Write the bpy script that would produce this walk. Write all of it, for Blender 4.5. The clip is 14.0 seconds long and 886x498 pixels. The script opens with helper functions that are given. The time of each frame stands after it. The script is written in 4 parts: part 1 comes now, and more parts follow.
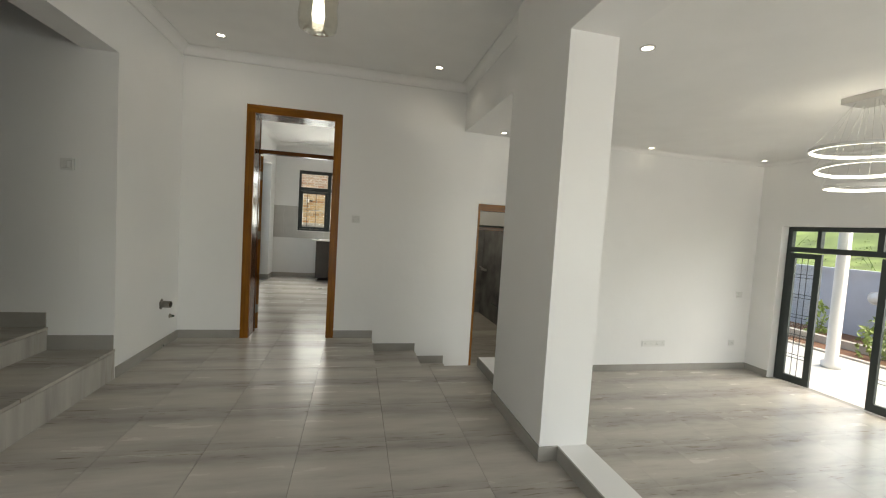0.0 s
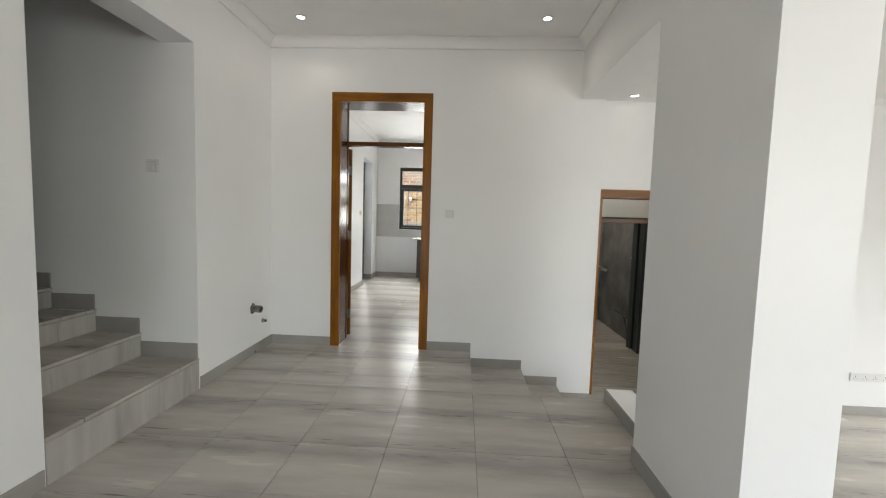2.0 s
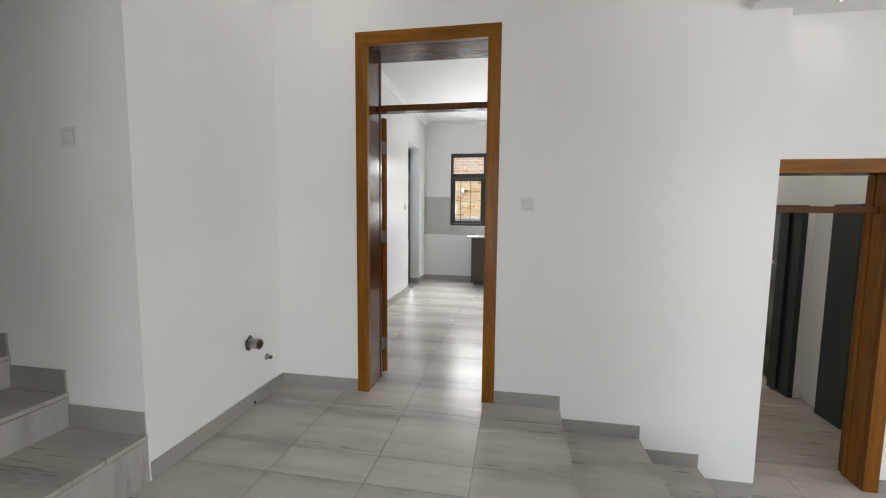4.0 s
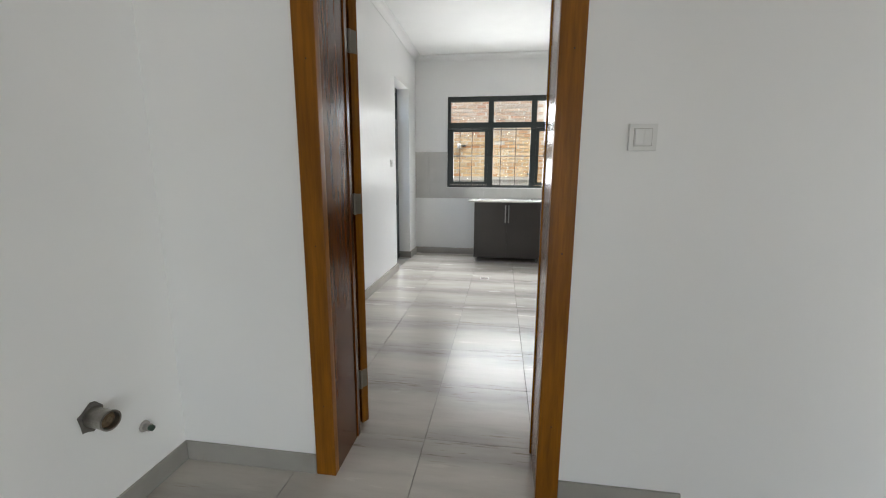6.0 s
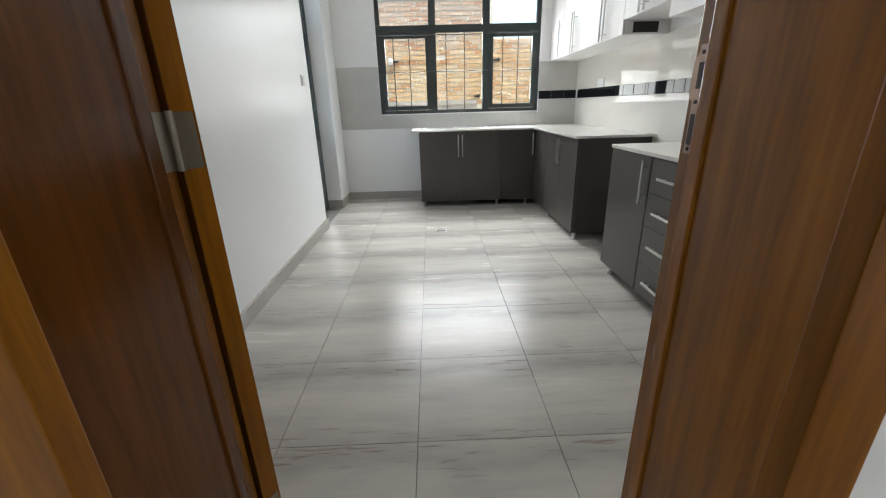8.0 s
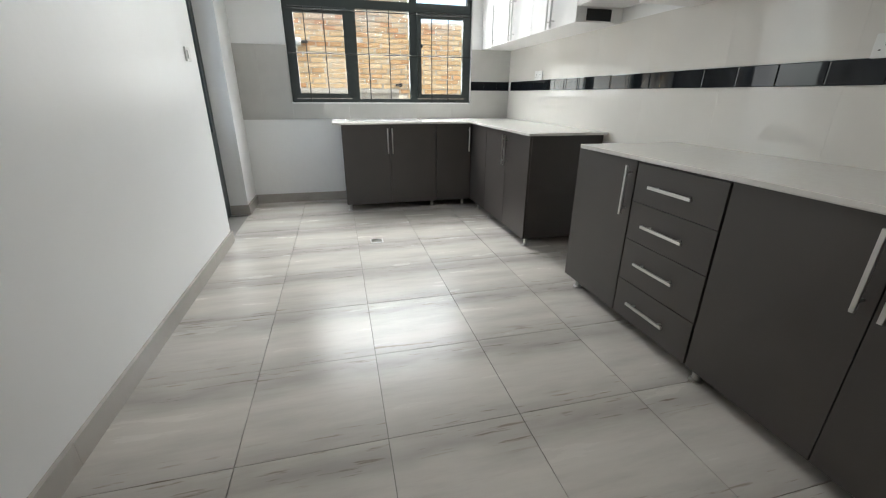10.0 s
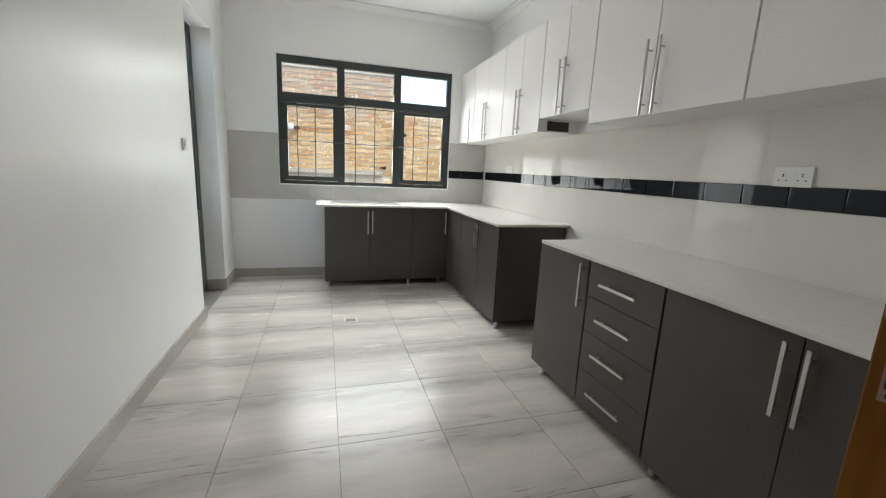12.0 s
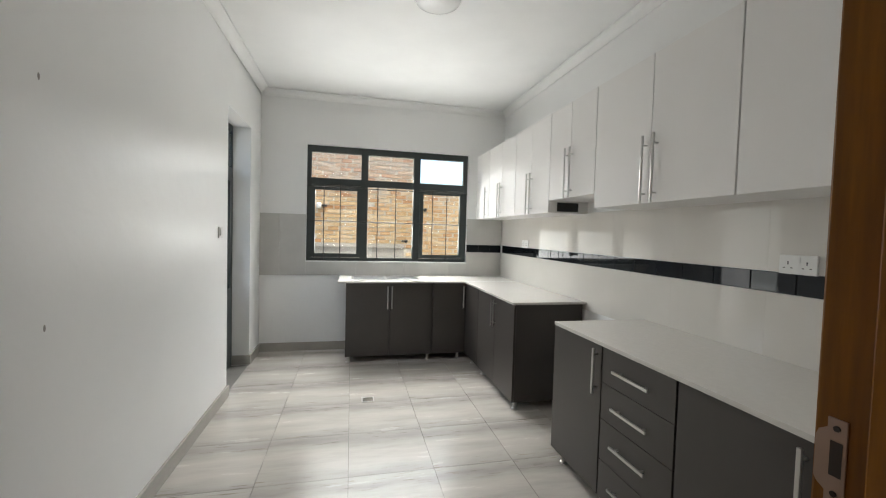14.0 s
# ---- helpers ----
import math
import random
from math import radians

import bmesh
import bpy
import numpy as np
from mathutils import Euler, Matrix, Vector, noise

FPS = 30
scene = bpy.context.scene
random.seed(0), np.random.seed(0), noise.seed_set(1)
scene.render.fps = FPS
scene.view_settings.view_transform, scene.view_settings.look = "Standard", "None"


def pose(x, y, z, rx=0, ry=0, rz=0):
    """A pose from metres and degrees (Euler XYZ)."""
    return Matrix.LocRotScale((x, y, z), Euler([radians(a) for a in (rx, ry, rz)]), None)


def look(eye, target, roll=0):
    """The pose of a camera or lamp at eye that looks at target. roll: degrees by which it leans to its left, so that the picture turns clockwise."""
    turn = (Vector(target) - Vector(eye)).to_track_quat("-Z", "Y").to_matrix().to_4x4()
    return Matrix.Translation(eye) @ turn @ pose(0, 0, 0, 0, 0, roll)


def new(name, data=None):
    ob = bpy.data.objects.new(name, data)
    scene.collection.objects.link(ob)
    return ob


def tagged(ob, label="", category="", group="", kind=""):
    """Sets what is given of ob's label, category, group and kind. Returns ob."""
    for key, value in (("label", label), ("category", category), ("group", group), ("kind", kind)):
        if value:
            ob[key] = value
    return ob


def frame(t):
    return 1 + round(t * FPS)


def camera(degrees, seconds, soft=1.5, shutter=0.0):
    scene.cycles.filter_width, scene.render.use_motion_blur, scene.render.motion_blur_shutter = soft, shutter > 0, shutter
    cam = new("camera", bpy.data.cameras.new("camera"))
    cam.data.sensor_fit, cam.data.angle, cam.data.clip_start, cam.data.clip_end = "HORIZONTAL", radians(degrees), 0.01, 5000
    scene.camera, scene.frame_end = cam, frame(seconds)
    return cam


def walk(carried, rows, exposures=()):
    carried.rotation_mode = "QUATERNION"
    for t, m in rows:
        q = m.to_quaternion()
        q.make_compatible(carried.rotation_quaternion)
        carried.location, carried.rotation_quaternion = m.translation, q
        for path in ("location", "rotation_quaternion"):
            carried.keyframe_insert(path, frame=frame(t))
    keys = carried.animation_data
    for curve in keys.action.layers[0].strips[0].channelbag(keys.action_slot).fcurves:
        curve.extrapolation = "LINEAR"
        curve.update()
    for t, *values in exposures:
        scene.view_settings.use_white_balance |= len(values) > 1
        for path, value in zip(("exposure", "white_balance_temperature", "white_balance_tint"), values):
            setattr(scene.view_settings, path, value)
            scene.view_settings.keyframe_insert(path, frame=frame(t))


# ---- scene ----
cam = camera(95.8, 14.0, soft=1.15)
SKY, SUN, DOWN = 0.45, 2.2, 2.2
EXPOSURES = [(0.0, -0.06, 7300, 6), (1.5, 0.24, 6950, 8), (3.0, 0.68, 6600, 10), (5.5, 0.36, 6550, 9), (7.0, 0.38, 6450, 8), (9.5, 0.46, 6500, 7), (12.5, 0.27, 6650, 7), (14.0, 0.22, 6750, 8)]
PATH = [
    (0, (0.249, -0.565, 1.398), (0.679, 1.385, 1.288), 3.5),
    (0.5, (0.362, -0.462, 1.399), (0.638, 1.515, 1.279), 3.1),
    (1, (0.417, -0.335, 1.384), (0.546, 1.656, 1.25), 2.3),
    (1.5, (0.379, -0.082, 1.384), (0.394, 1.913, 1.24), 1.8),
    (2, (0.386, 0.197, 1.368), (0.289, 2.189, 1.22), 1.7),
    (2.5, (0.388, 0.501, 1.373), (0.181, 2.484, 1.216), 1.8),
    (3, (0.299, 0.811, 1.368), (-0.001, 2.782, 1.205), 1.7),
    (5.5, (-0.065, 2.529, 1.33), (-0.421, 4.476, 1.042), 0.0),
    (6, (-0.217, 2.826, 1.295), (-0.497, 4.777, 0.934), 0.3),
    (6.5, (-0.313, 3.128, 1.248), (-0.503, 5.067, 0.797), 0.1),
    (7, (-0.373, 3.425, 1.228), (-0.48, 5.346, 0.68), -0.7),
    (9.5, (-0.604, 4.426, 1.193), (-0.278, 6.258, 0.461), -0.5),
    (10, (-0.645, 4.502, 1.2), (-0.186, 6.31, 0.48), 0.4),
    (10.5, (-0.648, 4.521, 1.236), (-0.097, 6.327, 0.576), 1.3),
    (11, (-0.651, 4.503, 1.276), (-0.057, 6.328, 0.713), 2.0),
    (11.5, (-0.635, 4.455, 1.309), (-0.043, 6.308, 0.841), 2.4),
    (12, (-0.612, 4.387, 1.344), (-0.046, 6.266, 0.959), 2.7),
    (12.5, (-0.587, 4.316, 1.383), (-0.06, 6.221, 1.076), 2.7),
    (13, (-0.576, 4.286, 1.42), (-0.086, 6.212, 1.19), 2.6),
    (13.5, (-0.572, 4.297, 1.456), (-0.106, 6.236, 1.304), 2.3),
    (14, (-0.566, 4.296, 1.484), (-0.118, 6.244, 1.408), 1.6),
]
walk(cam, [(t, look(eye, target, roll)) for t, eye, target, roll in PATH], EXPOSURES)

# ---- world and large lights ----
world = bpy.data.worlds.new("world")
scene.world = world
world.use_nodes = True
wn = world.node_tree
sky = wn.nodes.new("ShaderNodeTexSky")
sky.sky_type, sky.sun_disc, sky.sun_elevation, sky.sun_rotation = "NISHITA", False, radians(54), radians(114)
sky.air_density, sky.dust_density = 1.0, 4.0
wn.nodes["Background"].inputs[1].default_value = SKY
wn.links.new(sky.outputs[0], wn.nodes["Background"].inputs[0])


def lamp(name, kind, m, power, colour=(1, 1, 1), size=(0.1, 0.1), spread=180, cone=120, soft=0.05):
    data = bpy.data.lights.new(name, kind)
    data.energy, data.color = power, colour
    if kind == "AREA":
        data.shape, data.size, data.size_y, data.spread = "RECTANGLE", size[0], size[1], radians(spread)
    elif kind == "SPOT":
        data.spot_size, data.spot_blend, data.shadow_soft_size = radians(cone), 0.6, soft
    elif kind == "SUN":
        data.angle = radians(soft)
    else:
        data.shadow_soft_size = soft
    ob = new(name, data)
    ob.matrix_world = m
    return ob


lamp("sun", "SUN", look((0, 0, 8), (-2.0, 0.9, 5.0)), SUN, (1, 0.96, 0.9), soft=12)
# sky light that falls in through the openings
lamp("kitchen_window_sky_light", "AREA", look((-0.08, 9.64, 2.10), (-0.08, 8.50, 0.70)), 54, (0.95, 0.97, 1), (1.9, 0.78), 108)
lamp("kitchen_window_ground_light", "AREA", look((-0.08, 9.62, 1.38), (-0.08, 8.50, 2.30)), 18, (0.95, 0.97, 1), (1.9, 0.5), 112)
lamp("back_door_light", "AREA", look((-1.80, 8.54, 1.28), (0.4, 7.2, 0.9)), 8, (0.95, 0.97, 1), (0.72, 2.4), 140)
lamp("terrace_light", "AREA", look((6.75, 2.7, 0.9), (5.7, 2.7, 0.3)), 28, (0.95, 0.98, 1), (2.3, 1.8), 110)
lamp("front_window_light", "AREA", look((3.9, -2.75, 1.3), (3.3, -1.6, 0.95)), 53, (0.93, 0.97, 1), (3.0, 1.9), 150)
lamp("entrance_light", "AREA", look((-0.1, -2.75, 1.3), (0.6, -1.6, 1.25)), 10, (0.95, 0.98, 1), (2.0, 2.3), 150)

# ---- materials ----


def material(name):
    m = bpy.data.materials.new(name)
    m.use_nodes = True
    return m, m.node_tree.nodes, m.node_tree.links, m.node_tree.nodes["Principled BSDF"]


def ramp(n, l, src, stops):
    r = n.new("ShaderNodeValToRGB")
    e = r.color_ramp.elements
    for el, (p, c) in ((e[0], stops[0]), (e[1], stops[-1])):
        el.position, el.color = p, (*c, 1)
    for p, c in stops[1:-1]:
        e.new(p).color = (*c, 1)
    l.new(src, r.inputs[0])
    return r.outputs[0]


def coords(n, l, scale, offset=False):
    tc = n.new("ShaderNodeTexCoord")
    mp = n.new("ShaderNodeMapping")
    mp.inputs["Scale"].default_value = scale
    l.new(tc.outputs["Object"], mp.inputs[0])
    if offset:
        oi = n.new("ShaderNodeObjectInfo")
        mul = n.new("ShaderNodeMath")
        mul.operation = "MULTIPLY"
        mul.inputs[1].default_value = 37.0
        l.new(oi.outputs["Random"], mul.inputs[0])
        l.new(mul.outputs[0], mp.inputs["Location"])
    return mp.outputs[0]


def noise_tex(n, l, vec, scale, detail=3, rough=0.5):
    t = n.new("ShaderNodeTexNoise")
    t.inputs["Scale"].default_value, t.inputs["Detail"].default_value, t.inputs["Roughness"].default_value = scale, detail, rough
    l.new(vec, t.inputs["Vector"])
    return t.outputs[0]


def mixed(n, l, a, b, fac, mode="MULTIPLY"):
    x = n.new("ShaderNodeMix")
    x.data_type, x.blend_type = "RGBA", mode
    if isinstance(fac, float):
        x.inputs[0].default_value = fac
    else:
        l.new(fac, x.inputs[0])
    l.new(a, x.inputs[6])
    l.new(b, x.inputs[7])
    return x.outputs[2]


def bumped(n, l, p, height, strength, distance=0.002):
    b = n.new("ShaderNodeBump")
    b.inputs["Strength"].default_value, b.inputs["Distance"].default_value = strength, distance
    l.new(height, b.inputs["Height"])
    l.new(b.outputs[0], p.inputs["Normal"])


def painted(name, colour, rough=0.35, var=0.06, bump=0.15, spec=0.5, metal=0.0, coat=0.0, scale=3.0):
    m, n, l, p = material(name)
    v = coords(n, l, (1, 1, 1))
    a = noise_tex(n, l, v, scale, 4)
    lo = tuple(c * (1 - var) for c in colour)
    hi = tuple(min(1, c * (1 + var * 0.5)) for c in colour)
    l.new(ramp(n, l, a, [(0.3, lo), (0.7, hi)]), p.inputs["Base Color"])
    p.inputs["Roughness"].default_value, p.inputs["Metallic"].default_value = rough, metal
    p.inputs["Specular IOR Level"].default_value, p.inputs["Coat Weight"].default_value = spec, coat
    b = noise_tex(n, l, v, scale * 30, 3)
    if bump:
        bumped(n, l, p, b, bump, 0.001)
    r = n.new("ShaderNodeMapRange")
    r.inputs[3].default_value, r.inputs[4].default_value = rough * 0.92, min(1, rough * 1.1)
    l.new(a, r.inputs[0])
    l.new(r.outputs[0], p.inputs["Roughness"])
    return m


def streaked_tile(name, base, dark, along, rough):
    m, n, l, p = material(name)
    s = {"x": ((0.8, 7, 1), (1.6, 22, 1)), "y": ((7, 0.8, 1), (22, 1.6, 1)), "z": ((7, 7, 0.7), (16, 16, 1.2))}[along]
    a = noise_tex(n, l, coords(n, l, s[0], True), 1.4, 5, 0.6)
    b = noise_tex(n, l, coords(n, l, s[1], True), 1.7, 3, 0.55)
    broad = ramp(n, l, a, [(0.3, tuple(c * 0.80 for c in base)), (0.5, base), (0.72, tuple(c * 1.14 for c in base))])
    thin = ramp(n, l, b, [(0.0, dark), (0.30, dark), (0.40, (1, 1, 1)), (1, (1, 1, 1))])
    oi = n.new("ShaderNodeObjectInfo")
    tone = ramp(n, l, oi.outputs["Random"], [(0, (0.93, 0.93, 0.93)), (1, (1, 1, 1))])
    c = mixed(n, l, mixed(n, l, broad, thin, 0.4), tone, 1.0)
    l.new(c, p.inputs["Base Color"])
    r = n.new("ShaderNodeMapRange")
    r.inputs[3].default_value, r.inputs[4].default_value = rough * 0.8, rough * 1.35
    l.new(a, r.inputs[0])
    l.new(r.outputs[0], p.inputs["Roughness"])
    bumped(n, l, p, a, 0.08, 0.001)
    return m


def printed_tile(name, base, rough):
    """Pale stone-look print: light middle, smudged bands and wispy dark streaks along two edges."""
    m, n, l, p = material(name)
    a = noise_tex(n, l, coords(n, l, (1.0, 6, 1), True), 1.6, 5, 0.6)
    b = noise_tex(n, l, coords(n, l, (3.0, 34, 1), True), 1.5, 4, 0.6)
    warp = noise_tex(n, l, coords(n, l, (3.5, 3.5, 1), True), 1.0, 2, 0.5)
    tc, sep = n.new("ShaderNodeTexCoord"), n.new("ShaderNodeSeparateXYZ")
    l.new(tc.outputs["Object"], sep.inputs[0])
    add = n.new("ShaderNodeMath")
    add.operation = "MULTIPLY_ADD"
    add.inputs[1].default_value = 0.16
    l.new(warp, add.inputs[0])
    l.new(sep.outputs[1], add.inputs[2])
    pos = n.new("ShaderNodeMapRange")
    pos.inputs[1].default_value, pos.inputs[2].default_value = -0.19, 0.35
    l.new(add.outputs[0], pos.inputs[0])
    g = lambda v: (v, v * 0.985, v * 0.965)
    band = ramp(n, l, pos.outputs[0], [(0.0, g(0.78)), (0.10, g(0.86)), (0.24, g(1.0)), (0.56, g(1.05)), (0.70, g(0.92)), (0.82, g(0.72)), (0.92, g(0.82)), (1.0, g(0.90))])
    edge = ramp(n, l, pos.outputs[0], [(0.0, (0.9, 0.9, 0.9)), (0.12, (0.7, 0.7, 0.7)), (0.2, (0.1, 0.1, 0.1)), (0.7, (0.05, 0.05, 0.05)), (0.80, (0.9, 0.9, 0.9)), (1.0, (0.7, 0.7, 0.7))])
    broad = ramp(n, l, a, [(0.3, tuple(v * 0.86 for v in base)), (0.5, base), (0.70, tuple(v * 1.09 for v in base))])
    wisp = ramp(n, l, b, [(0.0, (0.45, 0.38, 0.32)), (0.33, (0.55, 0.48, 0.42)), (0.41, (1, 1, 1)), (1.0, (1, 1, 1))])
    col = mixed(n, l, mixed(n, l, broad, band, 0.9), wisp, edge)
    l.new(col, p.inputs["Base Color"])
    r = n.new("ShaderNodeMapRange")
    r.inputs[3].default_value, r.inputs[4].default_value = rough * 0.9, rough * 1.2
    l.new(a, r.inputs[0])
    l.new(r.outputs[0], p.inputs["Roughness"])
    p.inputs["Specular IOR Level"].default_value = 0.19
    return m


def wooden(name, light, dark, rough=0.22, along="z", coat=0.5):
    m, n, l, p = material(name)
    s = {"z": (14, 14, 1.0), "x": (1.0, 14, 14)}[along]
    v = coords(n, l, s, True)
    a = noise_tex(n, l, v, 2.2, 5, 0.6)
    b = noise_tex(n, l, v, 9, 3, 0.5)
    c = mixed(n, l, ramp(n, l, a, [(0.3, dark), (0.68, light)]), ramp(n, l, b, [(0.3, (0.75, 0.72, 0.7)), (0.6, (1, 1, 1))]), 0.6)
    l.new(c, p.inputs["Base Color"])
    p.inputs["Roughness"].default_value, p.inputs["Coat Weight"].default_value, p.inputs["Coat Roughness"].default_value = rough, coat, 0.07
    p.inputs["Specular IOR Level"].default_value = 0.22
    bumped(n, l, p, b, 0.04, 0.001)
    return m


def glowing(name, colour, strength):
    m, n, l, p = material(name)
    p.inputs["Base Color"].default_value = (*colour, 1)
    p.inputs["Emission Color"].default_value, p.inputs["Emission Strength"].default_value = (*colour, 1), strength
    return m


def glassy(name, tint=(0.97, 0.99, 0.98), gloss=1.0):
    m, n, l, p = material(name)
    n.remove(p)
    t, g, x = n.new("ShaderNodeBsdfTransparent"), n.new("ShaderNodeBsdfGlossy"), n.new("ShaderNodeMixShader")
    w, r = n.new("ShaderNodeLayerWeight"), n.new("ShaderNodeMath")
    t.inputs[0].default_value = (*tint, 1)
    g.inputs["Roughness"].default_value = 0.02
    r.operation, r.inputs[1].default_value = "POWER", 4.0
    l.new(w.outputs["Facing"], r.inputs[0])
    a = n.new("ShaderNodeMapRange")
    a.inputs[3].default_value, a.inputs[4].default_value = 0.035 * gloss, 0.7
    l.new(r.outputs[0], a.inputs[0])
    l.new(a.outputs[0], x.inputs[0])
    l.new(t.outputs[0], x.inputs[1])
    l.new(g.outputs[0], x.inputs[2])
    l.new(x.outputs[0], n["Material Output"].inputs[0])
    return m


def plaster():
    m, n, l, p = material("white_wall_paint")
    v = coords(n, l, (1, 1, 1))
    tone = noise_tex(n, l, v, 1.3, 4)
    l.new(ramp(n, l, tone, [(0.3, (0.825, 0.825, 0.815)), (0.7, (0.855, 0.855, 0.845))]), p.inputs["Base Color"])
    wave, fine = noise_tex(n, l, v, 4.5, 3, 0.55), noise_tex(n, l, v, 120, 3)
    add = n.new("ShaderNodeMath")
    add.operation = "MULTIPLY_ADD"
    add.inputs[1].default_value = 0.05
    l.new(fine, add.inputs[0])
    l.new(wave, add.inputs[2])
    r = n.new("ShaderNodeMapRange")
    r.inputs[3].default_value, r.inputs[4].default_value = 0.30, 0.42
    l.new(wave, r.inputs[0])
    l.new(r.outputs[0], p.inputs["Roughness"])
    p.inputs["Specular IOR Level"].default_value = 0.2
    bumped(n, l, p, add.outputs[0], 0.6, 0.007)
    return m


WALL = plaster()
CEIL = painted("ceiling_paint", (0.86, 0.86, 0.845), 0.6, 0.03, 0.10)
TILE = printed_tile("floor_tile_streaked", (0.49, 0.465, 0.43), 0.25)
RISER = streaked_tile("riser_tile_streaked", (0.44, 0.42, 0.39), (0.50, 0.45, 0.40), "z", 0.22)
SKIRT = streaked_tile("skirting_tile", (0.35, 0.335, 0.31), (0.7, 0.68, 0.64), "x", 0.18)
SKIRTK = {k: streaked_tile("kitchen_skirting_tile_" + k, (0.41, 0.385, 0.35), (0.75, 0.72, 0.68), k, 0.18) for k in "xy"}
SKIRTY = streaked_tile("skirting_tile_side", (0.35, 0.335, 0.31), (0.7, 0.68, 0.64), "y", 0.18)
GROUT = painted("grout", (0.22, 0.21, 0.195), 0.9, 0.2)
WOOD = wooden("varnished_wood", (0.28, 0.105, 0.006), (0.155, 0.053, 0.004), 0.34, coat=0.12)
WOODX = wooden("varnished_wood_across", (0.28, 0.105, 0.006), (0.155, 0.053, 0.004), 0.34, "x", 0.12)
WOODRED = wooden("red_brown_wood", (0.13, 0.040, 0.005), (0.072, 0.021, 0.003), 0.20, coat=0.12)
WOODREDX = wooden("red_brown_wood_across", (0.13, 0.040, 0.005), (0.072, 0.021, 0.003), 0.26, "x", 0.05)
# right lining and stop: orange-brown, brightened to hold the reflected light in the colour
WOODLOCK = wooden("orange_brown_lit_wood", (0.36, 0.14, 0.012), (0.20, 0.070, 0.006), 0.26, coat=0.2)
DARKCAB = painted("dark_laminate", (0.060, 0.052, 0.047), 0.42, 0.10, 0.25)
WHITECAB = painted("white_gloss_laminate", (0.80, 0.785, 0.765), 0.42, 0.01, 0.0, spec=0.2)
QUARTZ = painted("pale_quartz", (0.70, 0.68, 0.64), 0.12, 0.03, 0.02, scale=40)
STEEL = painted("brushed_steel", (0.60, 0.59, 0.57), 0.28, 0.08, 0.1, metal=1.0)
DARKSTEEL = painted("dark_aluminium", (0.030, 0.040, 0.039), 0.40, 0.08, 0.1)
BLACKBAR = painted("black_grille_iron", (0.02, 0.02, 0.02), 0.5, 0.1)
GLOSSWHITE = painted("glossy_cream_wall_tile", (0.68, 0.655, 0.61), 0.025, 0.04, 0.0, spec=0.2, scale=2)
GREYTILE = painted("matt_grey_wall_tile", (0.52, 0.51, 0.485), 0.35, 0.06, 0.1, scale=5)
BLACKTILE = painted("glossy_black_tile", (0.012, 0.014, 0.017), 0.03, 0.2, 0.0, spec=0.3)
PLASTIC = painted("white_plastic", (0.73, 0.73, 0.71), 0.35, 0.02, 0.02)
BLACK = painted("black_slot", (0.01, 0.01, 0.01), 0.6, 0.1)
BRASS = painted("pipe_metal", (0.32, 0.29, 0.24), 0.35, 0.2, 0.2, metal=1.0)
PVC = painted("grey_pvc", (0.33, 0.31, 0.28), 0.5, 0.25, 0.3, scale=20)
PLATE = painted("nickel_strike_plate", (0.38, 0.26, 0.20), 0.42, 0.1, 0.1, metal=0.8)
NAIL = painted("dark_nail", (0.03, 0.016, 0.008), 0.6, 0.1)
MARBLE = painted("grey_marble_tile", (0.20, 0.197, 0.195), 0.2, 0.45, 0.05, scale=2.2)
GLASS = glassy("window_glass")
AMBER = glassy("amber_glass", (0.975, 0.968, 0.935), 4.0)
LED = glowing("led_white", (1.0, 0.95, 0.86), 6.5)
SPOTGLOW = glowing("spot_glow", (1.0, 0.93, 0.82), 10.0)
DIFFUSER = painted("lamp_diffuser", (0.80, 0.80, 0.79), 0.25, 0.02, 0.0)
CONCRETE = painted("render_concrete", (0.46, 0.43, 0.38), 0.9, 0.2, 0.4)
PORCH = painted("pale_terrace_tile", (0.62, 0.61, 0.58), 0.35, 0.08, 0.1)
BLUEWALL = painted("blue_grey_garden_wall", (0.46, 0.49, 0.56), 0.8, 0.06, 0.2)
SOIL = painted("garden_soil", (0.17, 0.085, 0.045), 0.95, 0.4, 0.9, scale=8)
LEAF = painted("shrub_leaf", (0.24, 0.32, 0.08), 0.6, 0.35, 0.2, scale=12)
GRASSHILL = painted("green_hillside", (0.21, 0.28, 0.08), 0.9, 0.6, 0.6, scale=0.8)
MORTAR = painted("pale_mortar", (0.60, 0.56, 0.48), 0.95, 0.2, 0.6, scale=6)


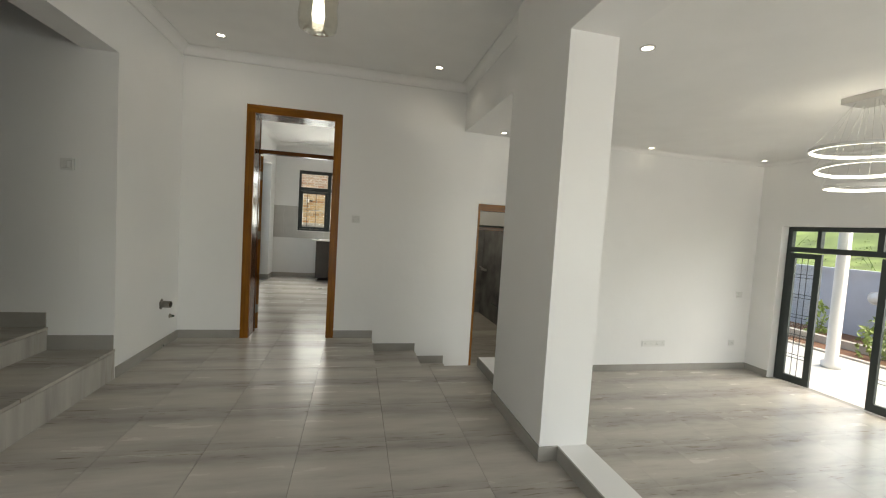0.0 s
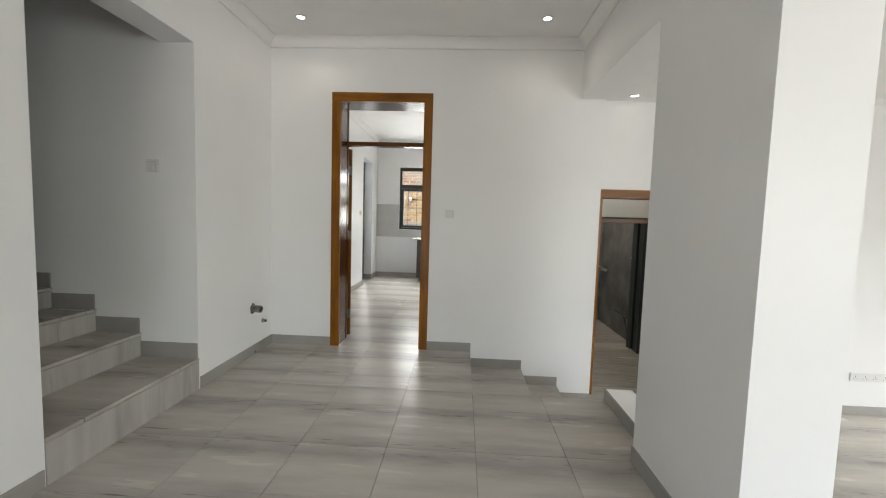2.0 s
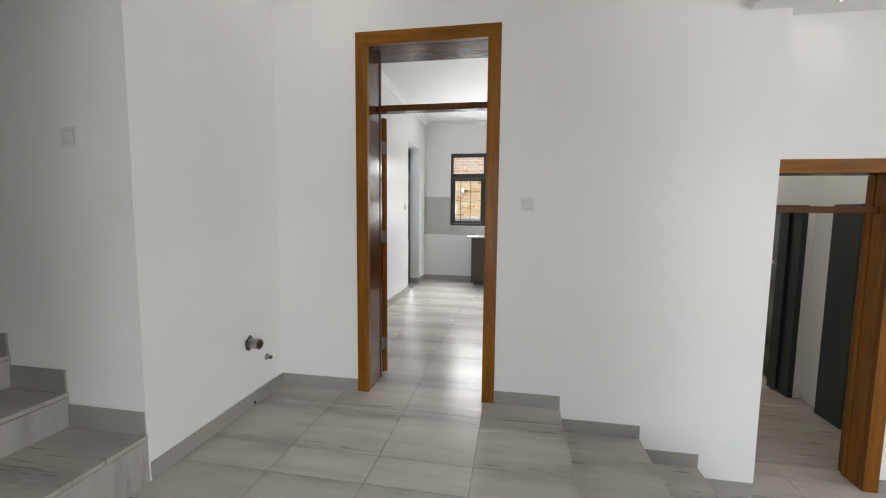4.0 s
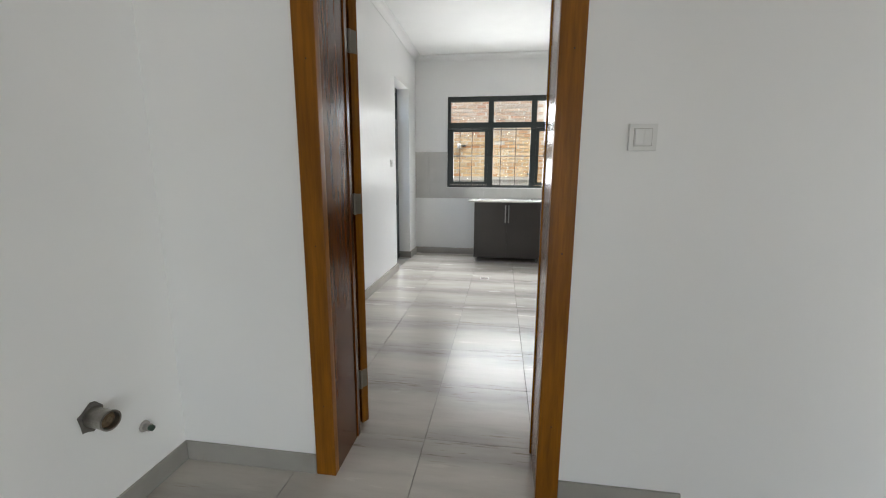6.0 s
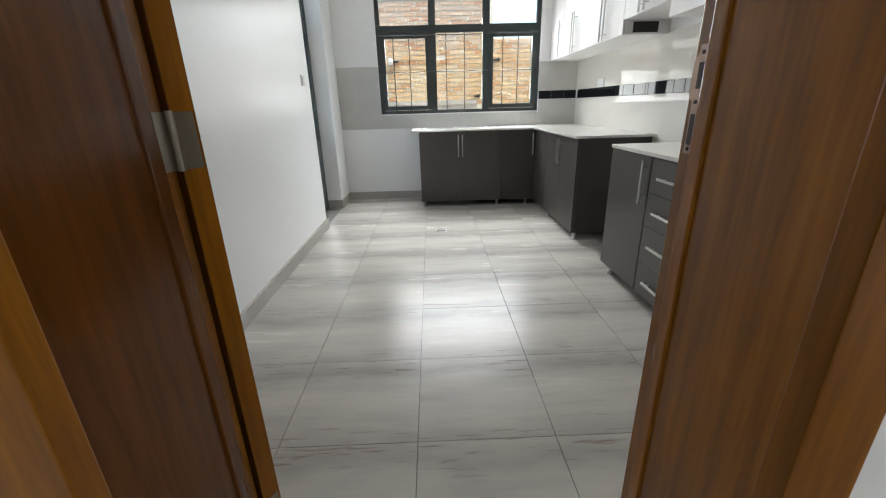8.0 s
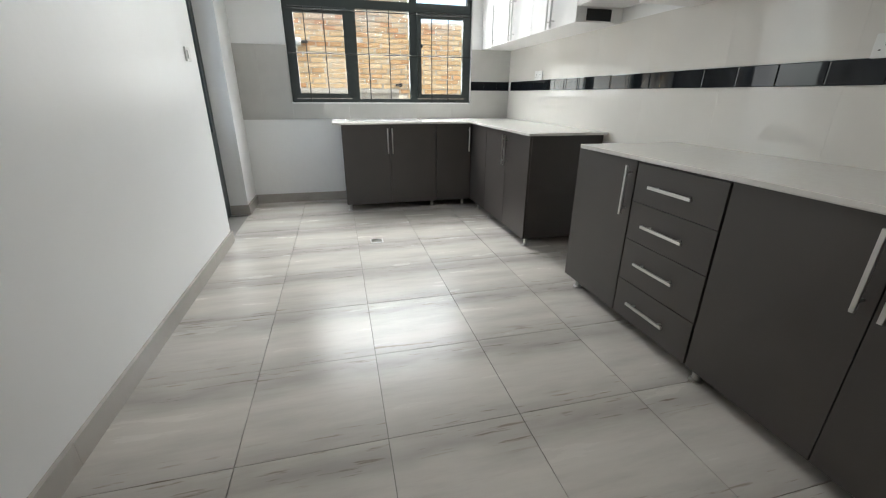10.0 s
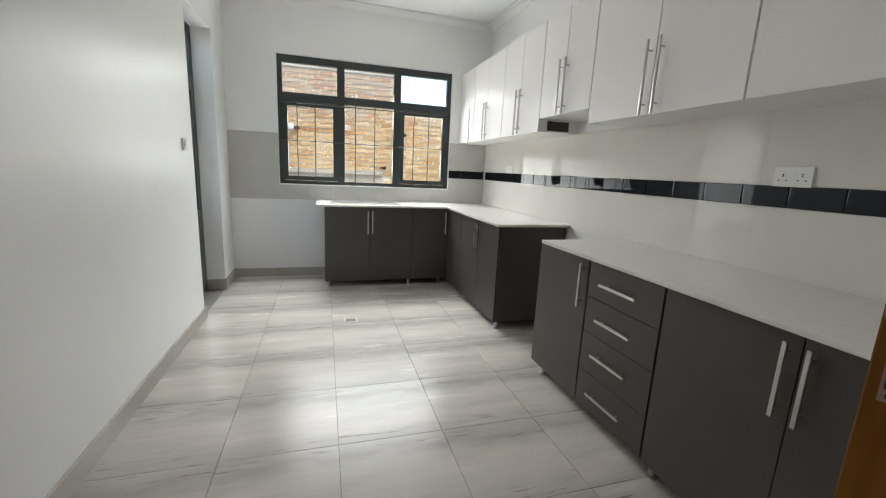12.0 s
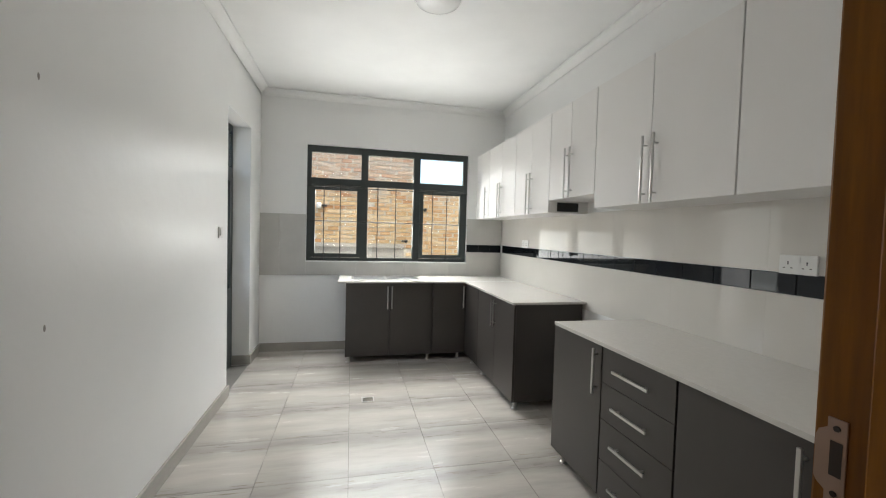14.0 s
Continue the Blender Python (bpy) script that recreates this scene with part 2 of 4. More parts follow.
def brick_material():
    """Mixed clay bricks: cream and ochre below, paler and pinker towards the top of the wall."""
    m, n, l, p = material("clay_brick")
    oi, geo, sep = n.new("ShaderNodeObjectInfo"), n.new("ShaderNodeNewGeometry"), n.new("ShaderNodeSeparateXYZ")
    pick = n.new("ShaderNodeMath")
    pick.operation = "FRACT"
    both = n.new("ShaderNodeMath")
    l.new(oi.outputs["Random"], both.inputs[0])
    l.new(geo.outputs["Random Per Island"], both.inputs[1])
    l.new(both.outputs[0], pick.inputs[0])
    low = ramp(n, l, pick.outputs[0], [(0, (0.46, 0.25, 0.12)), (0.16, (0.54, 0.35, 0.18)), (0.45, (0.60, 0.43, 0.24)), (0.85, (0.64, 0.50, 0.32)), (1, (0.56, 0.37, 0.20))])
    high = ramp(n, l, pick.outputs[0], [(0, (0.46, 0.26, 0.17)), (0.3, (0.48, 0.34, 0.24)), (0.7, (0.52, 0.41, 0.31)), (1, (0.46, 0.38, 0.31))])
    stain = noise_tex(n, l, geo.outputs["Position"], 1.6, 3)
    l.new(geo.outputs["Position"], sep.inputs[0])
    add = n.new("ShaderNodeMath")
    add.operation = "MULTIPLY_ADD"
    add.inputs[1].default_value = 0.9
    l.new(stain, add.inputs[0])
    l.new(sep.outputs[2], add.inputs[2])
    rise = n.new("ShaderNodeMapRange")
    rise.inputs[1].default_value, rise.inputs[2].default_value = 2.45, 2.85
    l.new(add.outputs[0], rise.inputs[0])
    tone = mixed(n, l, low, high, rise.outputs[0], "MIX")
    g = noise_tex(n, l, geo.outputs["Position"], 16, 5, 0.65)
    c = mixed(n, l, tone, ramp(n, l, g, [(0.3, (0.72, 0.68, 0.66)), (0.62, (1, 1, 1))]), 0.55)
    l.new(c, p.inputs["Base Color"])
    p.inputs["Roughness"].default_value = 0.95
    bumped(n, l, p, g, 0.6, 0.006)
    return m


BRICK = brick_material()

# ---- building helpers ----
ROOT = {}


def box(bm, x0, x1, y0, y1, z0, z1, bevel=0.0):
    r = bmesh.ops.create_cube(bm, size=1)["verts"]
    for v in r:
        v.co = Vector(((x0 + x1) / 2 + v.co.x * (x1 - x0), (y0 + y1) / 2 + v.co.y * (y1 - y0), (z0 + z1) / 2 + v.co.z * (z1 - z0)))
    if bevel:
        edges = {e for v in r for e in v.link_edges}
        bmesh.ops.bevel(bm, geom=list(edges), offset=bevel, segments=2, affect="EDGES", profile=0.6)


def boxes(*list_of):
    bm = bmesh.new()
    for b in list_of:
        box(bm, *b)
    return bm


def rod(bm, a, b, r, seg=12):
    a, b = Vector(a), Vector(b)
    m = Matrix.Translation((a + b) / 2) @ (b - a).to_track_quat("Z", "Y").to_matrix().to_4x4()
    bmesh.ops.create_cone(bm, cap_ends=True, segments=seg, radius1=r, radius2=r, depth=(b - a).length, matrix=m)


def lathe(bm, profile, at, seg=28, axis=None):
    rings = []
    m = Matrix.Translation(at) @ (axis or Matrix.Identity(4))
    for r, z in profile:
        rings.append([bm.verts.new(m @ Vector((r * math.cos(i * math.tau / seg), r * math.sin(i * math.tau / seg), z))) for i in range(seg)])
    for p, q in zip(rings, rings[1:]):
        for i in range(seg):
            bm.faces.new((p[i], p[(i + 1) % seg], q[(i + 1) % seg], q[i]))
    for ring, flip in ((rings[0], True), (rings[-1], False)):
        if (ring[0].co - ring[seg // 2].co).length > 1e-4:
            bm.faces.new(ring[::-1] if flip else ring)


def mesh_of(name, bm, mat, smooth=False):
    me = bpy.data.meshes.new(name)
    bmesh.ops.recalc_face_normals(bm, faces=bm.faces)
    bm.to_mesh(me)
    bm.free()
    me.materials.append(mat)
    if smooth:
        for p in me.polygons:
            p.use_smooth = True
    return me


def solid(name, bm, mat, label="", category="", kind="", group="", smooth=False):
    """A one-mesh thing with its origin under its middle."""
    xs, ys, zs = zip(*(v.co for v in bm.verts))
    o = Vector(((min(xs) + max(xs)) / 2, (min(ys) + max(ys)) / 2, min(zs)))
    bmesh.ops.translate(bm, verts=bm.verts, vec=-o)
    ob = new(name, mesh_of(name, bm, mat, smooth))
    ob.location = o
    ROOT[ob] = o
    return tagged(ob, label, category, group, kind)


def thing(name, at, label, category="", kind="", group=""):
    ob = new(name)
    ob.empty_display_size = 0.1
    ob.location = at
    ROOT[ob] = Vector(at)
    return tagged(ob, label, category, group, kind)


def part(name, bm, mat, parent, label="", smooth=False, kind=""):
    """A mesh in world places, linked under a thing or a part of one."""
    xs, ys, zs = zip(*(v.co for v in bm.verts))
    o = Vector(((min(xs) + max(xs)) / 2, (min(ys) + max(ys)) / 2, min(zs)))
    bmesh.ops.translate(bm, verts=bm.verts, vec=-o)
    ob = new(name, mesh_of(name, bm, mat, smooth))
    ob.parent = parent
    ob.location = o - ROOT[parent]
    ROOT[ob] = o
    return tagged(ob, label, "", "", kind)


def bx(*b):
    return boxes(b)


def piece(name, me, parent, at):
    ob = new(name, me)
    ob.parent = parent
    ob.location = Vector(at) - ROOT[parent]
    return ob


# ---- the plan ----
YW = 4.297            # hall side of the kitchen wall
YK = 4.640            # kitchen side of it
XL = -1.62            # hall's stair wall
KL, KN, KR, KY = -1.632, -1.610, 1.435, 9.45    # kitchen walls
LOW = -0.48           # sunken level
LX, LY = 6.15, 4.32   # living room walls
HC, LC, KC = 3.14, 2.63, 3.14   # ceilings
BACK = -2.6
SX0, SY0, T = -0.557, 4.065, 0.53   # tile grid

STR = dict(kind="structure")
solid("wall_stair_side", boxes((XL - 0.25, XL, 3.12, YW, -0.1, HC), (XL - 0.25, XL, 1.975, 3.12, 2.60, HC), (XL - 0.25, XL, BACK, 1.975, -0.1, HC)), WALL, "white painted wall with the stair opening", "wall", **STR)
solid("wall_kitchen_door", boxes((XL - 0.25, -0.982, YW, YK, -0.1, HC), (-0.982, 0.045, YW, YK, 2.62, HC), (0.045, 1.745, YW, YK, LOW - 0.1, HC)), WALL, "white painted wall with the wooden kitchen doorway", "wall", **STR)
solid("wall_washroom", boxes((1.747, 2.60, 4.50, 4.72, 1.73, LC), (2.60, 3.25, 4.50, 4.72, LOW - 0.1, LC)), WALL, "white painted wall with the washroom doorway", "wall", **STR)
solid("wall_living_end", bx(3.25, LX + 0.25, LY, LY + 0.40, LOW - 0.1, LC), WALL, "plain white painted living room wall", "wall", **STR)
solid("wall_living_terrace", boxes((LX, LX + 0.25, 3.97, LY, LOW - 0.1, LC), (LX, LX + 0.25, 1.55, 3.97, 1.70, LC), (LX, LX + 0.25, BACK, 1.55, LOW - 0.1, LC)), WALL, "white painted wall with the terrace door", "wall", **STR)
solid("wall_front", boxes((XL - 0.25, -1.1, BACK - 0.25, BACK, LOW - 0.1, HC), (-1.1, 0.9, BACK - 0.25, BACK, 2.45, HC), (0.9, 2.4, BACK - 0.25, BACK, LOW - 0.1, HC),
      (2.4, 5.4, BACK - 0.25, BACK, LOW - 0.1, 0.3), (2.4, 5.4, BACK - 0.25, BACK, 2.25, HC), (5.4, LX + 0.25, BACK - 0.25, BACK, LOW - 0.1, HC)), WALL, "plain white front wall with openings", "wall", **STR)
solid("wall_kitchen_left", boxes((KL - 0.25, KN, YK, 8.09, -0.1, KC), (KL - 0.25, KL, 8.09, 8.985, 2.56, KC), (KL - 0.25, KL, 8.985, KY, -0.1, KC)), WALL, "white painted kitchen wall with back door opening", "wall", **STR)
solid("wall_kitchen_right", bx(KR, KR + 0.25, YK, KY, LOW - 0.1, KC), WALL, "white kitchen wall behind the cabinets", "wall", **STR)
WX0, WX1, WZ0, WZ1 = -1.107, 0.938, 1.108, 2.53
solid("wall_kitchen_window", boxes((KL - 0.25, WX0, KY, KY + 0.22, -0.1, KC), (WX0, WX1, KY, KY + 0.22, -0.1, WZ0), (WX0, WX1, KY, KY + 0.22, WZ1, KC), (WX1, KR + 0.25, KY, KY + 0.22, -0.1, KC)), WALL, "white painted kitchen wall with wide window", "wall", **STR)
# stairwell
solid("wall_stairwell_far", bx(-5.2, XL - 0.25, 3.12, 3.37, -0.1, 5.0), WALL, "white painted stairwell wall in shade", "wall", **STR)
solid("wall_stairwell_near", bx(-5.2, XL - 0.25, 1.725, 1.975, -0.1, 5.0), WALL, "white painted stairwell wall", "wall", **STR)
solid("wall_stairwell_end", bx(-5.45, -5.2, 1.725, 3.37, -0.1, 5.0), WALL, "white painted stairwell end wall", "wall", **STR)
solid("ceiling_stairwell", boxes((-5.45, XL - 0.25, 1.725, 3.37, 5.0, 5.1), (XL - 0.25, XL, 1.725, 3.37, HC + 0.1, 5.0)), CEIL, "white stairwell ceiling", "ceiling", **STR)
# ceilings
solid("ceiling_hall", bx(XL - 0.25, 1.745, BACK - 0.25, YK, HC, HC + 0.1), CEIL, "smooth white hall ceiling", "ceiling", **STR)
solid("ceiling_living", bx(1.735, LX + 0.25, BACK - 0.25, 4.72, LC, LC + 0.12), CEIL, "smooth white living room ceiling", "ceiling", **STR)
solid("ceiling_kitchen", bx(KL - 0.25, KR + 0.25, YK, KY + 0.22, KC, KC + 0.1), CEIL, "smooth white kitchen ceiling", "ceiling", **STR)
solid("beam", boxes((1.51, 1.745, 2.48, YW, 2.588, HC), (1.41, 1.745, BACK, 2.48, 2.588, HC)), WALL, "white painted ceiling beam over the low kerb", "beam", **STR)
solid("column", bx(1.41, 1.73, 1.622, 2.48, -0.02, 2.588), WALL, "wide white painted column beside the hall", "column", **STR)
solid("kerb_wall", boxes((1.535, 1.735, BACK, 1.622, LOW - 0.02, 0.088), (1.535, 1.735, 2.48, 3.285, LOW - 0.02, 0.088), (1.41, 1.735, 1.622, 2.48, LOW - 0.02, -0.02)), WALL, "low white kerb between hall and living room", "kerb", **STR)

# floors: grout beds that the tiles lie on
floor_hall = solid("floor_hall", boxes((XL - 0.25, 1.535, BACK - 0.25, 3.30, -0.12, -0.011), (XL - 0.25, SX0 + 2 * T, 3.30, YW, -0.12, -0.011)), GROUT, "hall floor of streaked grey porcelain tiles", "floor", **STR)
floor_kitchen = solid("floor_kitchen", boxes((KL - 0.25, KR, YK, KY, -0.12, -0.011), (-0.982, 0.045, YW, YK, -0.12, -0.011)), GROUT, "kitchen floor of streaked grey porcelain tiles", "floor", **STR)
floor_living = solid("floor_living", boxes((1.735, LX + 0.25, BACK - 0.25, LY, LOW - 0.12, LOW - 0.011), (1.30, 1.745, 3.285, YW, LOW - 0.121, LOW - 0.0112), (1.745, 3.25, LY, 4.72, LOW - 0.121, LOW - 0.0112)), GROUT, "sunken living room floor of streaked grey tiles", "floor", **STR)
floor_wash = solid("floor_washroom", bx(1.69, 3.06, 4.72, 8.0, LOW - 0.12, LOW - 0.002), TILE, "grey tiled washroom floor", "floor", **STR)


def lay(parent, x0, x1, y0, y1, z, gap=0.0014):
    """Tiles on the common grid, cut to the rectangle."""
    i0, i1 = math.floor((x0 - SX0) / T), math.ceil((x1 - SX0) / T)
    j0, j1 = math.floor((y0 - SY0) / T), math.ceil((y1 - SY0) / T)
    for i in range(i0, i1):
        for j in range(j0, j1):
            a, b = max(x0, SX0 + i * T), min(x1, SX0 + (i + 1) * T)
            c, d = max(y0, SY0 + j * T), min(y1, SY0 + (j + 1) * T)
            if b - a < 0.012 or d - c < 0.012:
                continue
            key = (round(b - a, 3), round(d - c, 3), gap)
            if key not in TILES:
                w, h = (b - a) / 2 - gap, (d - c) / 2 - gap
                TILES[key] = mesh_of("tile", bx(-w, w, -h, h, -0.010, 0), TILE)
            piece("tile", TILES[key], parent, ((a + b) / 2, (c + d) / 2, z))


TILES = {}


def skirting(segments):
    """Tile skirtings; each run is (x0, x1, y0, y1, z)."""
    for x0, x1, y0, y1, z in segments:
        along = "x" if x1 - x0 > y1 - y0 else "y"
        bm = bmesh.new()
        lo, hi = (x0, x1) if along == "x" else (y0, y1)
        n = max(1, round((hi - lo) / 0.6))
        h = 0.100 if y0 > YW and x0 < 0 else 0.092
        for k in range(n):
            p, q = lo + (hi - lo) * k / n + 0.0008, lo + (hi - lo) * (k + 1) / n - 0.0008
            if along == "x":
                box(bm, p, q, y0, y1, z, z + h, 0.0012)
            else:
                box(bm, x0, x1, p, q, z, z + h, 0.0012)
        mat = SKIRTK[along] if y0 > YW and x0 < 0 else SKIRT if along == "x" else SKIRTY
        solid("baseboard", bm, mat, "grey tile skirting along the wall", "baseboard", **STR)


S, SK = 0.010, 0.018
E1, E2, E3 = SX0 + 2 * T, SX0 + 3 * T, 1.405
skirting([
    (XL, XL + S, 3.13, YW, 0), (XL, XL + S, BACK, 1.965, 0), (XL + S, -0.982, YW - S, YW, 0), (0.045, E1, YW - S, YW, 0),
    (E1 + 0.002, E2, YW - S, YW, -0.16), (E2 + 0.002, E3, YW - S, YW, -0.32), (E3 + 0.002, 1.745, YW - S, YW, LOW),
    (2.60, 3.25, 4.50 - S, 4.50, LOW), (3.25, LX, LY - S, LY, LOW), (LX - S, LX, 3.97, LY - S, LOW), (LX - S, LX, BACK, 1.55, LOW),
    (1.41 - S, 1.41, 1.622, 2.48, 0), (1.41 - S, 1.535, 1.622 - S, 1.622, 0), (1.535 - S, 1.535, BACK, 1.622 - S, 0), (1.535 - S, 1.535, 2.48, 3.285, 0),
    (KN, KN + SK, YK, 8.09, 0), (KL, KL + SK, 8.985, KY - SK, 0), (KL, -0.5, KY - SK, KY, 0), (KL - 0.17, KL + SK, 8.985 - SK, 8.985, 0), (KL - 0.17, KN + SK, 8.0905, 8.09 + SK, 0),
])

# plaster coves
def cove(name, runs, z, r=0.0):
    bm = bmesh.new()
    for x0, x1, y0, y1, side in runs:
        prof = [(0, 0), (0.0, -0.075), (0.012, -0.075), (0.018, -0.055), (0.035, -0.03), (0.055, -0.018), (0.075, -0.012), (0.075, 0)]
        if r:
            prof = [(0, 0)] + [(r - r * math.cos(a * math.pi / 16), -r + r * math.sin(a * math.pi / 16)) for a in range(9)]
        ends = ((x0, y0), (x1, y1))
        rows = [[bm.verts.new((ex + side[0] * d, ey + side[1] * d, z + h)) for d, h in prof] for ex, ey in ends]
        k = len(prof)
        for i in range(k):
            bm.faces.new((rows[0][i], rows[0][(i + 1) % k], rows[1][(i + 1) % k], rows[1][i]))
    solid(name, bm, CEIL, "white plaster cove along the ceiling", "trim", **STR, smooth=bool(r))


cove("trim_hall", [(XL, XL, BACK, YW, (1, 0)), (XL, 1.51, YW, YW, (0, -1)), (1.51, 1.51, 2.48, YW, (-1, 0))], HC - 0.002, 0.09)
cove("trim_kitchen", [(KL, KR, KY, KY, (0, -1)), (KR, KR, YK, KY, (-1, 0)), (KL, KR, YK, YK, (0, 1))], KC - 0.002)
cove("trim_kitchen_side", [(KN, KN, YK, KY, (1, 0))], KC - 0.002, 0.08)
cove("trim_living", [(3.25, LX, LY, LY, (0, -1)), (LX, LX, BACK, LY, (-1, 0))], LC - 0.002, 0.05)

# ---- stairs ----
stairs = thing("staircase", (XL, 2.55, 0), "tiled staircase rising out of the hall", "stairs", "structure")
SN = [(-1.615, 0.245), (-2.075, 0.425), (-2.432, 0.595), (-2.785, 0.75), (-3.14, 0.905), (-3.49, 1.06), (-3.84, 1.215)]
for k, (x, z) in enumerate(SN):
    z0 = SN[k - 1][1] if k else 0.0
    x1 = SN[k + 1][0] if k + 1 < len(SN) else -5.2
    part("tread", boxes((x1 - 0.02, x + 0.002, 1.978, 3.118, z - 0.022, z)), TILE, stairs)
    part("riser", bx(x - 0.03, x - 0.001, 1.978, 3.118, z0, z - 0.027), RISER, stairs)
    part("skirting", bx(x1, x - 0.01, 3.108, 3.119, z, z + 0.115), SKIRT, stairs)
part("core", boxes(*[(x - 0.4 if k < 6 else -5.2, x - 0.031, 1.98, 3.116, 0, z - 0.023) for k, (x, z) in enumerate(SN)]), CONCRETE, stairs)

steps = thing("entry_steps", (0.95, 3.8, LOW), "three tiled steps down to the sunken level", "steps", "structure")
for x0, x1, z in ((E1, E2, -0.16), (E2, E3, -0.32)):
    part("tread", bx(x0 - 0.002, x1, 3.302, YW - S, z - 0.022, z), TILE, steps)
for x, z0, z1 in ((E1, -0.16, -0.0115), (E2, -0.32, -0.1825), (E3, LOW, -0.3425)):
    part("riser", bx(x - 0.02, x - 0.004, 3.302, YW - S, z0, z1), RISER, steps)
part("core", boxes((E1, E2 - 0.02, 3.304, YW, LOW - 0.1, -0.183), (E2 - 0.021, E3 - 0.02, 3.304, YW, LOW - 0.1, -0.343)), CONCRETE, steps)
part("side_wall", bx(E1, 1.534, 3.27, 3.30, LOW - 0.1, -0.0115), RISER, steps)


# ---- doors ----
def door_frame(name, x0, x1, y0, y1, z0, z1, bar, label):
    """A full-depth frame; the last 0.05 m is rebated for the leaf."""
    d = thing(name, ((x0 + x1) / 2, (y0 + y1) / 2, z0), label, "door frame", "structure")
    w, ys = 0.088, y1 - 0.05
    y0 -= 0.010
    for a, b, sgn in ((x0, x0 + w, 1), (x1 - w, x1, -1)):
        part("jamb", bx(a, b, y0, y0 + 0.04, z0, z1 - w, 0.003), WOOD, d)
        lo, hi = (a, b - 0.002) if sgn > 0 else (a + 0.002, b)
        part("lining", bx(lo, hi, y0 + 0.0405, ys - 0.03, z0, z1 - w), WOODRED if sgn > 0 else WOODLOCK, d, "glossy red-brown lining" if sgn > 0 else "orange-brown lining, coloured brighter for the light on it")
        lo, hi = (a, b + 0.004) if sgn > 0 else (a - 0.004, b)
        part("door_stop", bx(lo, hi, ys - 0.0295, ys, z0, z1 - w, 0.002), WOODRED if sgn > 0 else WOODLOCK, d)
        lo, hi = (a, b - 0.018) if sgn > 0 else (a + 0.018, b)
        part("rebate", bx(lo, hi, ys + 0.0005, y1 + 0.012, z0, z1 - w, 0.003), WOOD, d)
        for z in (0.33, 1.02, 1.71):
            bm = bmesh.new()
            u, v = (a + b) / 2 + 0.02 * math.sin(z * 9), z0 + z
            rod(bm, (u, y0 - 0.0008, v), (u, y0 + 0.002, v), 0.003, 8)
            part("nail_head", bm, NAIL, d)
    part("head", bx(x0, x1, y0, y0 + 0.04, z1 - w, z1, 0.003), WOODX, d)
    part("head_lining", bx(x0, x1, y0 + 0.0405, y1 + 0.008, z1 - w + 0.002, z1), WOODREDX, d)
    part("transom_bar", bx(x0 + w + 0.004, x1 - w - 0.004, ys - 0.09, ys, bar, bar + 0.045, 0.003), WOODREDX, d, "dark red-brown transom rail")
    return d


kdoor = door_frame("door_1", -0.982, 0.045, YW, YK, 0, 2.62, 2.125, "varnished wooden door frame with open transom")
leaf = thing("door_leaf", (-0.91, YK, 0), "varnished wooden kitchen door standing open", "door")
ang = radians(150)
lm = Matrix.Translation((-0.905, YK + 0.018, 0)) @ Matrix.Rotation(ang, 4, "Z")


def turned(bm, m):
    bmesh.ops.transform(bm, matrix=m, verts=bm.verts)
    return bm


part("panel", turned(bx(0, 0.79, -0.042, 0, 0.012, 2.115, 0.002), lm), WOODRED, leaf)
part("edge_strip", turned(bx(-0.004, -0.0005, -0.042, 0, 0.012, 2.115), lm), WOOD, leaf)
for z in (0.26, 1.16, 1.88):
    bm = bmesh.new()
    rod(bm, (-0.903, YK + 0.014, z - 0.05), (-0.903, YK + 0.014, z + 0.05), 0.007)
    box(bm, -0.9115, -0.9085, YK - 0.036, YK + 0.013, z - 0.048, z + 0.048)
    bmh = turned(bx(-0.0065, -0.004, -0.036, -0.003, z - 0.048, z + 0.048), lm)
    me = bpy.data.meshes.new("hinge_leaf")
    bmh.to_mesh(me)
    bmh.free()
    bm.from_mesh(me)
    part("hinge", bm, BRASS, leaf, "worn metal hinge")
xs, ym, zm = 0.045 - 0.070, YK - 0.012, 1.287
strike = thing("strike_plate", (xs, ym, zm - 0.17), "nickel strike plate screwed to the door jamb", "strike plate")
bm = bmesh.new()
outline = [(-0.0095, -0.170), (0.0095, -0.170), (0.0095, -0.086), (0.018, -0.080), (0.021, -0.074), (0.021, -0.026), (0.018, -0.018), (0.0095, -0.012), (0.0095, 0.0), (-0.0095, 0.0)]
face = bm.faces.new([bm.verts.new((xs - 0.002, ym + a, zm + b)) for a, b in outline])
up = bmesh.ops.extrude_face_region(bm, geom=[face])
bmesh.ops.translate(bm, verts=[v for v in up["geom"] if isinstance(v, bmesh.types.BMVert)], vec=(0.002, 0, 0))
part("plate", bm, PLATE, strike)
for z0, z1 in ((-0.155, -0.105), (-0.066, -0.026)):
    part("slot", bx(xs - 0.0024, xs + 0.001, ym - 0.006, ym + 0.006, zm + z0, zm + z1), NAIL, strike, "dark latch slot")
for z in (-0.162, -0.086, -0.011):
    bm = bmesh.new()
    rod(bm, (xs - 0.0035, ym, zm + z), (xs - 0.001, ym, zm + z), 0.0034)
    part("screw", bm, NAIL, strike)

wdoor = door_frame("door_2", 1.747, 2.60, 4.50, 4.72, LOW, 1.73, 1.385, "varnished wooden washroom door frame")

